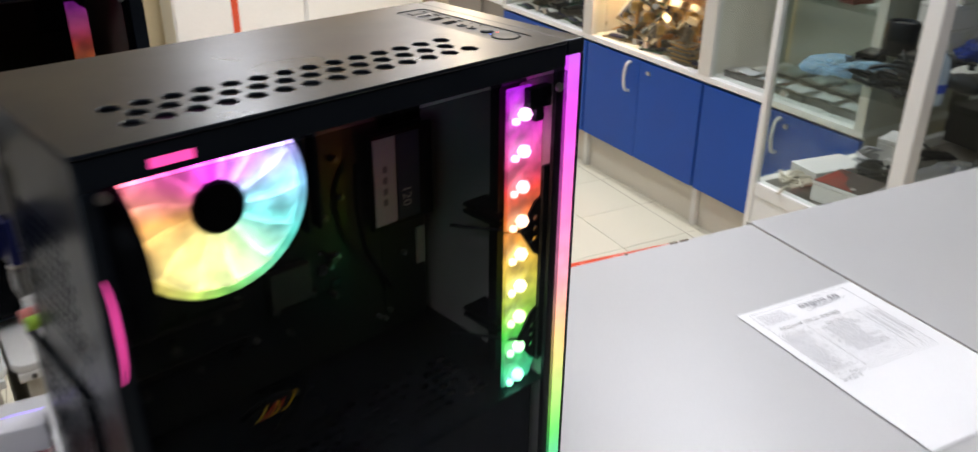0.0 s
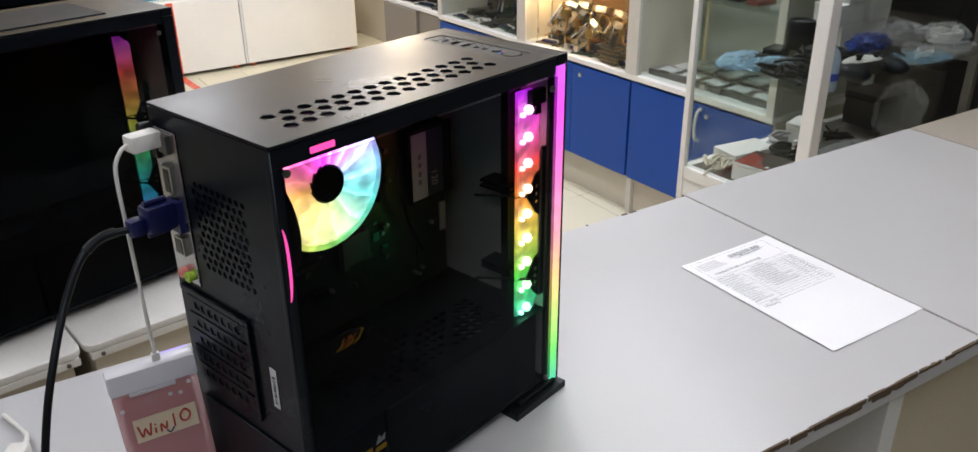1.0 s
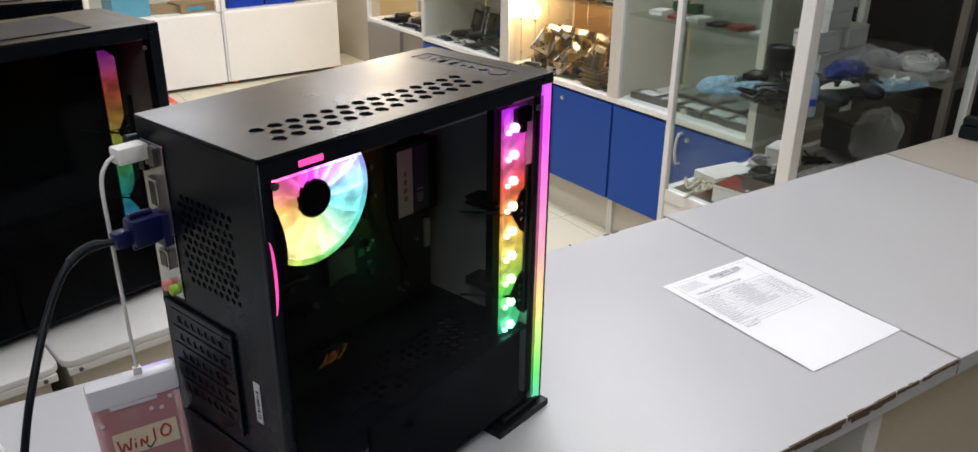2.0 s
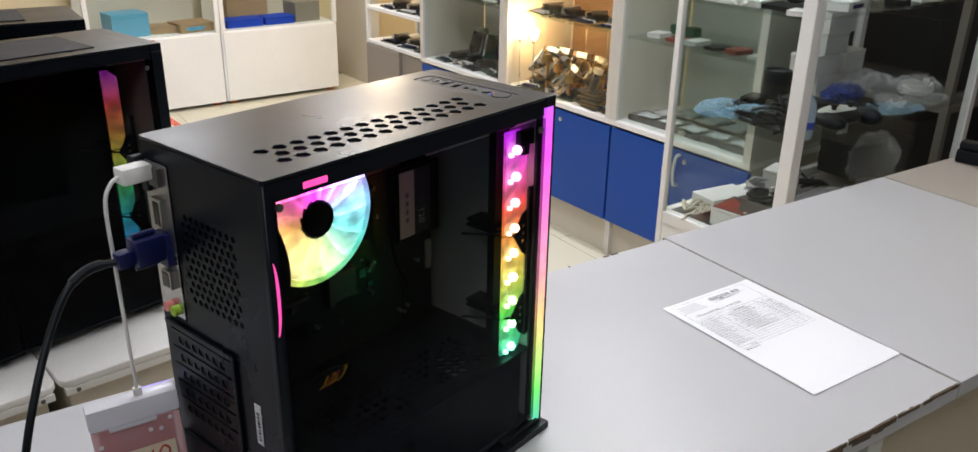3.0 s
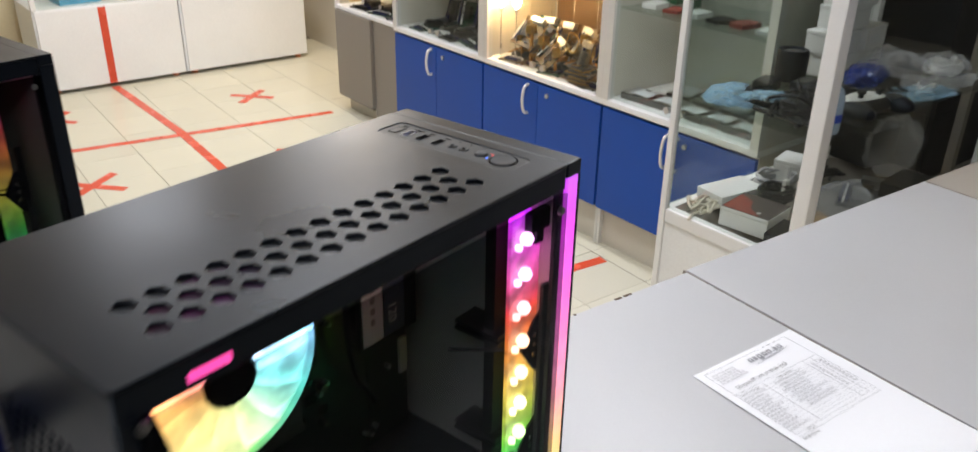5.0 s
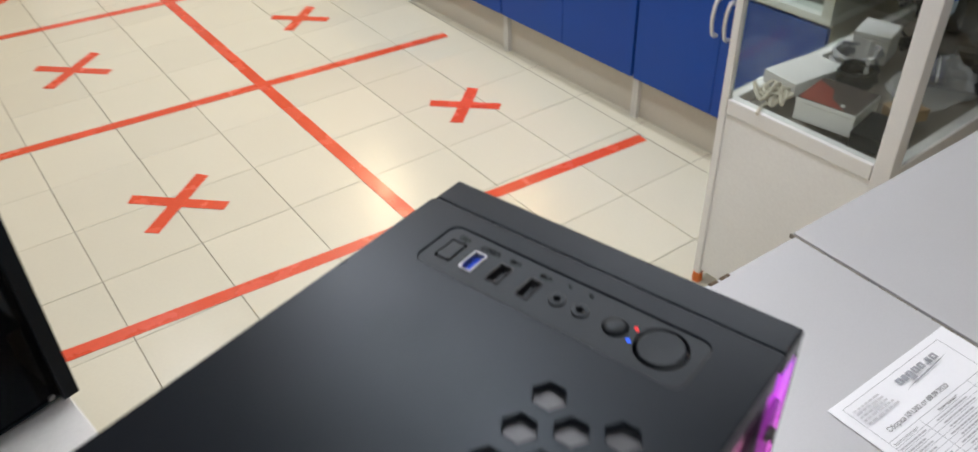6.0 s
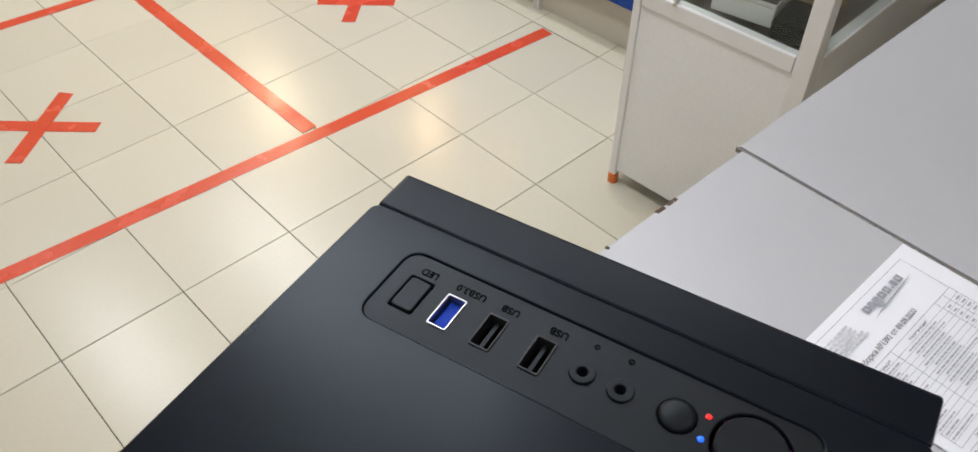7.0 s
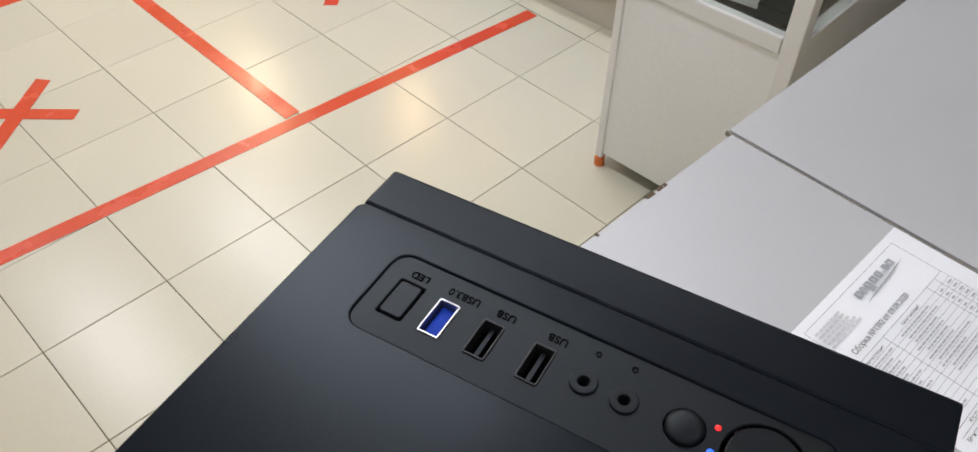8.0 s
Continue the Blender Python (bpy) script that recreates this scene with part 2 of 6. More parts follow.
DARK_GLASS = pane_glass("dark_smoked_glass", (0.45, 0.45, 0.46), 0.0, 0.5)
CABINET_BACK = surface("grey_beige_back_board", (0.60, 0.57, 0.50), 0.5, 0.0, 0.06, 150, 3)
BAG = film("clear_plastic_film", (0.80, 0.80, 0.81), 0.17, 0.07)
BLUE_BAG = film("blue_plastic_film", (0.34, 0.55, 0.70), 0.42, 0.10)
PINK_CASE = film("pink_clear_plastic", (0.62, 0.30, 0.31), 0.62, 0.25)
PINK_BOARD = surface("pink_lit_board", (0.55, 0.27, 0.27), 0.6, 0.0, 0.12, 120, 10)
FROST = film("frosted_plastic", (0.75, 0.75, 0.80), 0.8, 0.25)
FILTER = film("dust_filter_mesh", (0.030, 0.033, 0.038), 0.92, 0.34)
VIOLET_LED = glow("violet_standby_light", (0.35, 0.25, 1.0), 1.2)
RED_LED = glow("red_standby_light", (1.0, 0.02, 0.02), 1.1)
BLUE_LED = glow("blue_standby_light", (0.01, 0.12, 1.0), 1.5)
BULB = glow("warm_bulb", (1.0, 0.75, 0.45), 45)
MAGENTA, PINK, RED, AMBER, LEMON, LEAF, TEAL, AZURE = (0.85, 0.02, 0.8), (1.0, 0.10, 0.45), (1.0, 0.06, 0.05), (1.0, 0.32, 0.03), (0.9, 0.75, 0.08), (0.08, 0.75, 0.06), (0.02, 0.7, 0.55), (0.03, 0.45, 0.95)

# ---- shapes ----


def box(bm, lo, hi, bevel=0.0, rz=0.0, seg=2):
    lo, hi = Vector(lo), Vector(hi)
    mid, size = (lo + hi) / 2, hi - lo
    made = bmesh.ops.create_cube(bm, size=1, matrix=Matrix.Translation(mid) @ Matrix.Rotation(radians(rz), 4, "Z") @ Matrix.Diagonal((*size, 1)))["verts"]
    if bevel:
        edges = list({e for v in made for e in v.link_edges})
        bmesh.ops.bevel(bm, geom=edges, offset=bevel, segments=seg, affect="EDGES", profile=0.6)
    return bm


def rod(bm, a, b, r, r2=None, seg=20):
    a, b = Vector(a), Vector(b)
    d = b - a
    m = Matrix.Translation((a + b) / 2) @ d.to_track_quat("Z", "Y").to_matrix().to_4x4()
    bmesh.ops.create_cone(bm, cap_ends=True, segments=seg, radius1=r, radius2=r if r2 is None else r2, depth=d.length, matrix=m)
    return bm


def lathe(bm, profile, centre, seg=28):
    rings = []
    for r, z in profile:
        rings.append([bm.verts.new((centre[0] + r * math.cos(2 * math.pi * i / seg), centre[1] + r * math.sin(2 * math.pi * i / seg), centre[2] + z)) for i in range(seg)])
    for a, b in zip(rings, rings[1:]):
        for i in range(seg):
            bm.faces.new((a[i], a[(i + 1) % seg], b[(i + 1) % seg], b[i]))
    bm.faces.new(rings[0][::-1]), bm.faces.new(rings[-1])
    return bm


def smooth_line(points, steps=8):
    p = [Vector(q) for q in points]
    p = [p[0] * 2 - p[1], *p, p[-1] * 2 - p[-2]]
    out = []
    for i in range(1, len(p) - 2):
        for k in range(steps):
            t = k / steps
            out.append(0.5 * ((2 * p[i]) + (p[i + 1] - p[i - 1]) * t + (2 * p[i - 1] - 5 * p[i] + 4 * p[i + 1] - p[i + 2]) * t * t + (3 * p[i] - p[i - 1] - 3 * p[i + 1] + p[i + 2]) * t ** 3))
    return out + [p[-2]]


def tube(bm, points, r, seg=10, steps=8):
    line = smooth_line(points, steps)
    up, rings = Vector((0.13, 0.21, 0.97)), []
    for i, q in enumerate(line):
        d = (line[min(i + 1, len(line) - 1)] - line[max(i - 1, 0)]).normalized()
        s = d.cross(up).normalized()
        up = s.cross(d).normalized()
        rings.append([bm.verts.new(q + r * (math.cos(2 * math.pi * k / seg) * s + math.sin(2 * math.pi * k / seg) * up)) for k in range(seg)])
    for a, b in zip(rings, rings[1:]):
        for k in range(seg):
            bm.faces.new((a[k], a[(k + 1) % seg], b[(k + 1) % seg], b[k]))
    bm.faces.new(rings[0][::-1]), bm.faces.new(rings[-1])
    return bm


def rounded(x0, y0, x1, y1, r, n=5):
    pts = []
    for cx, cy, a in ((x1 - r, y1 - r, 0), (x0 + r, y1 - r, 90), (x0 + r, y0 + r, 180), (x1 - r, y0 + r, 270)):
        for i in range(n + 1):
            t = radians(a + 90 * i / n)
            pts.append((cx + r * math.cos(t), cy + r * math.sin(t)))
    return pts


def disc_line(cx, cy, r, n=24, turn=0.0):
    return [(cx + r * math.cos(2 * math.pi * (i + turn) / n), cy + r * math.sin(2 * math.pi * (i + turn) / n)) for i in range(n)]


def mesh_from_curve(data):
    ob = bpy.data.objects.new("tmp", data)
    scene.collection.objects.link(ob)
    me = bpy.data.meshes.new_from_object(ob.evaluated_get(bpy.context.evaluated_depsgraph_get()))
    bpy.data.objects.remove(ob)
    bm = bmesh.new()
    bm.from_mesh(me)
    bpy.data.meshes.remove(me)
    bpy.data.curves.remove(data)
    return bm


def plate(outline, holes, thick, bevel=0.0, m=None):
    """A flat sheet in x and y with real holes, from z = -thick to 0, then moved by m."""
    cu = bpy.data.curves.new("sheet", "CURVE")
    cu.dimensions, cu.fill_mode, cu.extrude = "2D", "BOTH", thick / 2 - bevel
    cu.bevel_depth, cu.bevel_resolution = bevel, 1
    for line in (outline, *holes):
        sp = cu.splines.new("POLY")
        sp.points.add(len(line) - 1)
        for q, (x, y) in zip(sp.points, line):
            q.co = (x, y, 0, 1)
        sp.use_cyclic_u = True
    bm = mesh_from_curve(cu)
    bmesh.ops.transform(bm, matrix=(m or Matrix()) @ Matrix.Translation((0, 0, -thick / 2)), verts=bm.verts)
    return bm


def letters(text, size, m, thick=0.0):
    cu = bpy.data.curves.new("letters", "FONT")
    cu.body, cu.size, cu.extrude = text, size, thick
    bm = mesh_from_curve(cu)
    bmesh.ops.transform(bm, matrix=m, verts=bm.verts)
    return bm


def part(name, bm, material, parent=None, label="", smooth=False):
    me = bpy.data.meshes.new(name)
    bmesh.ops.recalc_face_normals(bm, faces=bm.faces)
    bm.to_mesh(me)
    bm.free()
    me.materials.append(material)
    if smooth:
        me.shade_smooth()
        me.set_sharp_from_angle(angle=radians(38))
    ob = new(name, me)
    ob.parent = parent
    return tagged(ob, label)


def thing(name, label, category, m=None, group="", kind=""):
    ob = new(name)
    ob.empty_display_size = 0.05
    ob.matrix_world = m or Matrix()
    return tagged(ob, label, category, group, kind)


def B(*boxes, bevel=0.0):
    bm = bmesh.new()
    for lo, hi in boxes:
        box(bm, lo, hi, bevel)
    return bm


def N():
    return bmesh.new()


rnd = random.Random(7)
TOP = 0.887        # height of the counter

# ---- the room ----
X0, X1, Y0, Y1, ZC = -2.4, 3.9, -1.8, 6.25, 2.78


def structure(name, bm, material, label, category, smooth=False):
    return tagged(part(name, bm, material, None, label, smooth), "", category, "", "structure")


structure("wall_north", B(((X0 - 0.1, Y1, 0), (X1 + 0.1, Y1 + 0.1, ZC))), CREAM, "cream painted wall behind the white cabinets", "wall")
structure("wall_east", B(((X1, 1.25, 0), (X1 + 0.1, Y1, ZC))), CREAM, "cream painted wall behind the display cabinets", "wall")
# unseen end of the east wall, added dark against glare in the showcase glass
structure("wall_east_2", B(((X1, Y0, 0), (X1 + 0.1, 1.25, ZC))), UNSEEN_DARK_WALL, "unseen wall at the counter's end, darkened to dim reflections", "wall")
structure("wall_south", B(((X0 - 0.1, Y0 - 0.1, 0), (X1 + 0.1, Y0, ZC))), UNSEEN_DARK_WALL, "unseen wall behind the counter, darkened to dim reflections", "wall")
structure("wall_west", B(((X0 - 0.1, Y0, 0), (X0, Y1, ZC))), UNSEEN_GREY_WALL, "unseen grey side wall, toned to dim reflections", "wall")
structure("ceiling", B(((X0 - 0.1, Y0 - 0.1, ZC), (X1 + 0.1, Y1 + 0.1, ZC + 0.08))), WALL_WHITE, "plain white ceiling", "ceiling")
floor = structure("floor", B(((X0, Y0, -0.06), (X1, Y1, -0.004))), GROUT, "cream ceramic tile floor with dark grout lines", "floor")

# ---- cabinets along the far side, blue doors below and glass above ----
UX, UD = 2.2, 0.42
UNIT_Y = (1.625, 2.332, 3.075, 3.81)


def handle(parent, y, z, x):
    bm = N()
    tube(bm, [(x, y, z - 0.062), (x - 0.022, y, z - 0.052), (x - 0.032, y, z), (x - 0.022, y, z + 0.052), (x, y, z + 0.062)], 0.0065, 8, 6)
    return part("handle", bm, ALU, parent, "curved pale metal handle", True)


def lock(parent, y, z, x):
    return part("lock", rod(N(), (x, y, z), (x - 0.008, y, z), 0.009), STEEL, parent, "round steel lock", True)


def display_unit(y0, y1, off, back):
    u = thing("display_cabinet", "glazed display cabinet with blue laminate doors and pale metal frame", "cabinet", None, "display cabinets along the wall")
    mid = (y0 + y1) / 2
    part("carcass", B(((UX + 0.02, y0 + 0.004, 0.170), (UX + UD, y0 + 0.02, 0.60)), ((UX + 0.02, y1 - 0.02, 0.170), (UX + UD, y1 - 0.004, 0.60)),
                      ((UX + 0.02, y0 + 0.02, 0.170), (UX + UD, y1 - 0.02, 0.186)), ((UX + UD - 0.01, y0 + 0.02, 0.20), (UX + UD, y1 - 0.02, 0.60))), BEIGE_BOARD, u)
    part("plinth", B(((UX + 0.045, y0 + 0.002, 0.0), (UX + 0.062, y1 - 0.002, 0.170)), bevel=0.001), BEIGE_BOARD, u, "scuffed beige plinth board")
    for a, b, side in ((y0 + 0.006, mid - 0.0012, 1), (mid + 0.0012, y1 - 0.006, -1)):
        d = part("door", B(((UX, a, 0.172), (UX + 0.018, b, 0.588)), bevel=0.0015), BLUE_BOARD, u, "plain blue laminate door")
        if side == -1 or off < 0.03:
            handle(d, mid + off if side == -1 else mid - 0.03, 0.51, UX)
        if side == 1:
            lock(d, mid - 0.06, 0.55, UX)
    part("deck", B(((UX - 0.004, y0, 0.60), (UX + UD, y1, 0.622)), bevel=0.002), WHITE_FRAME, u, "white deck board")
    part("back_panel", B(((UX + UD - 0.008, y0 + 0.02, 0.622), (UX + UD, y1 - 0.02, 2.02))), back, u)
    for py in (y0, y1):
        s = 1 if py == y0 else -1
        part("post", B(((UX - 0.006, min(py, py + s * 0.032), 0.622), (UX + 0.026, max(py, py + s * 0.032), 2.02)), bevel=0.002), ALU, u)
        part("foot_post", B(((UX + 0.024, min(py + s * 0.001, py + s * 0.014), 0.0), (UX + 0.044, max(py + s * 0.001, py + s * 0.014), 0.170)), bevel=0.001), ALU, u)
    for a in (y0 + 0.001, y1 - 0.009):
        part("side_board", B(((UX + 0.028, a, 0.623), (UX + UD - 0.01, a + 0.008, 2.019))), CABINET_BACK, u)
    part("top_board", B(((UX - 0.006, y0, 2.02), (UX + UD, y1, 2.05)), bevel=0.002), WHITE_FRAME, u)
    for z in (0.965, 1.31, 1.66):
        part("glass_shelf", B(((UX + 0.035, y0 + 0.022, z - 0.006), (UX + UD - 0.012, y1 - 0.022, z)), bevel=0.001), GLASS, u, "clear glass shelf").visible_shadow = False
    for a, b in ((y0 + 0.034, mid - 0.002), (mid + 0.002, y1 - 0.034)):
        p = part("glass_door", B(((UX + 0.004, a, 0.63), (UX + 0.009, b, 2.01))), GLASS, u, "clear glass door")
        p.visible_shadow = False
        part("knob", rod(N(), (UX + 0.003, b - 0.03 if b < mid else a + 0.03, 0.66), (UX - 0.014, b - 0.03 if b < mid else a + 0.03, 0.66), 0.011, 0.013), STEEL, p, "round steel knob", True)
    return u


for i in range(3):
    # the middle back panel's brown carries the lamps' amber glow in its colour
    display_unit(UNIT_Y[i], UNIT_Y[i + 1], (0.018, 0.06, 0.035)[i], (CABINET_BACK, BROWN_AND_GLOW, CABINET_BACK)[i])

# taupe base with open shelves at the end of the row
base = thing("shelf_unit", "open white shelves on a taupe laminate base", "shelf")
part("base_panel", B(((2.26, 3.815, 0.05), (2.62, 4.12, 0.585)), bevel=0.002), GREY_BOARD, base, "taupe laminate base")
part("side_base", B(((2.24, 4.122, 0.09), (2.62, 4.50, 0.585)), bevel=0.002), GREY_BOARD, base, "taupe laminate base")
part("plinth", B(((2.30, 3.82, 0.0), (2.62, 4.48, 0.05))), BEIGE_BOARD, base)
for z in (0.60, 0.80, 1.05, 1.35):
    part("shelf", B(((2.25, 3.835, z - 0.012), (2.62, 4.50, z + 0.008)), bevel=0.002), WHITE_BOARD, base, "white shelf board")
for px, py in ((2.25, 3.815), (2.25, 4.495), (2.60, 3.815), (2.60, 4.495)):
    part("post", B(((px, py, 0.585), (px + 0.022, py + 0.022, 1.7)), bevel=0.002), WHITE_FRAME, base)

# ---- white cabinet pair at the far wall ----


def white_cabinet(x0, x1, lab):
    y0, y1 = 5.70, 6.15
    c = thing("white_cabinet", lab, "cabinet", None, "white cabinets at the far wall")
    part("carcass", B(((x0, y0, 0.022), (x1, y1, 0.508)), bevel=0.003), WHITE_BOARD, c)
    part("door", B(((x0 + 0.012, y0 - 0.016, 0.026), (x1 - 0.012, y0 - 0.001, 0.500)), bevel=0.002), WHITE_BOARD, c)
    for fx in (x0 + 0.06, x1 - 0.06):
        for fy in (y0 + 0.04, y1 - 0.04):
            part("foot", rod(N(), (fx, fy, 0), (fx, fy, 0.022), 0.022), ORANGE if fy < 5.9 else DARK_METAL, c, "", True)
    for px in (x0, x1 - 0.03):
        part("post", B(((px, y0 - 0.012, 0.509), (px + 0.03, y0 + 0.02, 1.85)), bevel=0.003), WHITE_FRAME, c)
    part("back_panel", B(((x0 + 0.03, y1 - 0.012, 0.509), (x1 - 0.03, y1, 1.85))), BEIGE_BOARD, c)
    part("glass_front", B(((x0 + 0.031, y0, 0.510), (x1 - 0.031, y0 + 0.005, 1.84))), GLASS, c, "clear glass front").visible_shadow = False
    part("top_board", B(((x0, y0 - 0.012, 1.85), (x1, y1, 1.88)), bevel=0.002), WHITE_FRAME, c)
    part("glass_shelf", B(((x0 + 0.02, y0 + 0.02, 1.10), (x1 - 0.02, y1 - 0.02, 1.106))), GLASS, c).visible_shadow = False
    return c


white_cabinet(0.91, 1.762, "white laminate cabinet with glass front above")
white_cabinet(1.768, 2.64, "white laminate cabinet beside the door jamb")
structure("door_jamb", B(((2.90, 5.66, 0), (2.98, 6.24, 2.4)), bevel=0.003), BEIGE_BOARD, "pale wooden jamb beside the white cabinets", "trim")

# ---- free-standing glass showcase behind the counter ----
SX0, SX1, SY0, SY1 = 1.685, 2.66, 1.13, 1.58
sc = thing("glass_showcase", "white framed glass showcase full of computer parts", "showcase")
part("end_panel", B(((SX0 + 0.006, SY0 + 0.03, 0.045), (SX0 + 0.022, SY1 - 0.02, 0.545)), bevel=0.002), WHITE_BOARD, sc, "scuffed white lower panel")
part("front_panel", B(((SX0 + 0.04, SY0 + 0.004, 0.045), (SX1 - 0.03, SY0 + 0.02, 0.545)), bevel=0.002), WHITE_BOARD, sc)
part("rear_panel", B(((SX0 + 0.024, SY1 - 0.02, 0.045), (SX1 - 0.03, SY1 - 0.004, 0.545)), bevel=0.002), WHITE_BOARD, sc)
part("far_panel", B(((SX1 - 0.022, SY0 + 0.03, 0.045), (SX1 - 0.006, SY1 - 0.02, 0.545)), bevel=0.002), WHITE_BOARD, sc)
part("deck", B(((SX0 + 0.024, SY0 + 0.022, 0.535), (SX1 - 0.024, SY1 - 0.022, 0.555))), GREY_BOARD, sc)
for nm, lo, hi in (("sill", (SX0, SY0 + 0.042, 0.546), (SX0 + 0.03, SY1 - 0.022, 0.585)), ("sill", (SX0 + 0.042, SY0, 0.546), (SX1 - 0.03, SY0 + 0.03, 0.585)), ("sill", (SX0 + 0.024, SY1 - 0.028, 0.546), (SX1 - 0.03, SY1, 0.585))):
    part(nm, B((lo, hi), bevel=0.003), WHITE_FRAME, sc, "white sill rail")
for px, py, w in ((SX0, SY0, 0.04), (SX0, SY1 - 0.02, 0.02), (SX1 - 0.028, SY0, 0.028), (SX1 - 0.028, SY1 - 0.028, 0.028)):
    part("post", B(((px, py, 0.03), (px + w, py + w, 2.1)), bevel=0.003), WHITE_FRAME, sc)
    part("foot", rod(N(), (px + w / 2, py + w / 2, 0), (px + w / 2, py + w / 2, 0.03), 0.014), ORANGE if py > 1.4 else DARK_METAL, sc, "", True)
part("top_board", B(((SX0, SY0, 2.1), (SX1, SY1, 2.13)), bevel=0.003), WHITE_FRAME, sc)
for z in (0.907, 1.237, 1.56):
    part("glass_shelf", B(((SX0 + 0.022, SY0 + 0.012, z - 0.008), (SX1 - 0.02, SY1 - 0.024, z)), bevel=0.001), GLASS, sc, "green-edged glass shelf").visible_shadow = False
for lo, hi in (((SX0 + 0.008, SY0 + 0.042, 0.586), (SX0 + 0.013, SY1 - 0.022, 2.095)), ((SX0 + 0.042, SY0 + 0.005, 0.586), (SX1 - 0.03, SY0 + 0.010, 2.095)), ((SX0 + 0.022, SY1 - 0.010, 0.586), (SX1 - 0.03, SY1 - 0.005, 2.095))):
    part("glass_pane", B((lo, hi)), GLASS, sc, "clear glass pane").visible_shadow = False

# ---- the counter ----
CY0, CY1 = 0.317, 0.937


counter = thing("service_counter", "long grey laminate counter with chipped edges on white boards", "counter", pose(0.983, 0.937, 0, 0, 0, -3.2) @ pose(-0.983, -0.937, 0))


def counter_piece(x0, x1, lab, board=None, back=CY1):
    return part("counter_board", B(((x0 + 0.0026, CY0, TOP - 0.028), (x1 - 0.0026, back, TOP)), bevel=0.0012), board or COUNTER, counter, lab)


CHIP_Y = CY1 - 0.007
ct = counter_piece(-1.5, 0.983, "grey laminate board with chipped edges", None, CHIP_Y)
counter_piece(0.983, 1.722, "grey laminate board beyond the joint")
counter_piece(1.722, 3.0, "tan laminate board at the far end", TAN_BOARD)
# chipped laminate: raw chipboard shows along the worker's edge and at the far corner
bm = N()
cx = 0.40
while cx < 0.975:
    w = rnd.uniform(0.006, 0.040)
    deep = rnd.uniform(0.003, 0.008) + (0.006 if 0.55 < cx < 0.82 else 0.002) * rnd.random()
    box(bm, (cx, CY0 - 0.0012, TOP - deep), (cx + w, CY0 + rnd.uniform(0.0008, 0.0030), TOP + 0.0005), 0.0004, rnd.uniform(-1.5, 1.5))
    cx += w * 0.86 + max(0, rnd.uniform(-0.012, 0.012))
part("chipped_edge", bm, CHIPBOARD, ct, "raw chipboard where the laminate has chipped")
for x, w in ((0.73, 0.004), (0.815, 0.014), (0.834, 0.01), (0.845, 0.006)):
    part("chip", box(N(), (x, CHIP_Y - 0.004, TOP - 0.012), (x + w, CHIP_Y + 0.0012, TOP + 0.0006), 0.0006, rnd.uniform(-3, 3)), CHIPBOARD, ct, "raw chipboard where laminate has chipped")
bm = N()
cy = CY0
while cy < CHIP_Y - 0.03:
    w = rnd.uniform(0.02, 0.06)
    box(bm, (0.9795, cy, TOP - 0.006), (0.9795 + rnd.uniform(0.002, 0.0032), cy + w, TOP + 0.0005), 0.0004)
    cy += w + rnd.uniform(0, 0.02)
part("joint_edge", bm, GREY_BOARD, ct, "dark worn edge at the joint")
cb = counter
part("back_board", B(((-1.5, CY1 - 0.045, 0), (3.0, CY1 - 0.027, TOP - 0.03))), BEIGE_BOARD, cb)
for x in (-1.45, -0.7, 0.0, 1.70, 2.4):
    part("upright", B(((x, CY0 + 0.03, 0), (x + 0.02, CY1 - 0.047, TOP - 0.03)), bevel=0.001), WHITE_BOARD, cb, "white upright board")
part("upright", B(((0.816, CY0 + 0.024, 0), (0.852, CY1 - 0.047, TOP - 0.03)), bevel=0.0015), WHITE_BOARD, cb, "white upright board with worn edges")
part("end_panel", B(((0.853, CY0 + 0.052, 0), (1.698, CY0 + 0.068, TOP - 0.03)), bevel=0.001), CREAM_BOARD, cb, "cream laminate panel under the counter")
part("drawer_board", B(((0.640, CY0 + 0.20, 0.05), (0.815, CY0 + 0.216, TOP - 0.03))), BROWN_AND_GLOW, cb, "brown inner board")
part("inner_board", B(((0.022, CY0 + 0.27, 0.0), (0.638, CY0 + 0.286, TOP - 0.03))), BROWN_AND_GLOW, cb, "brown inner board")
for a, b in ((-1.43, -0.702), (-0.678, -0.002), (1.722, 2.398)):
    part("shelf", B(((a, CY0 + 0.06, 0.42), (b, CY1 - 0.05, 0.436))), CHIPBOARD, cb, "brown shelf board")

# white pedestals behind the counter carry the other computers


PT = 0.832         # height of the pedestals


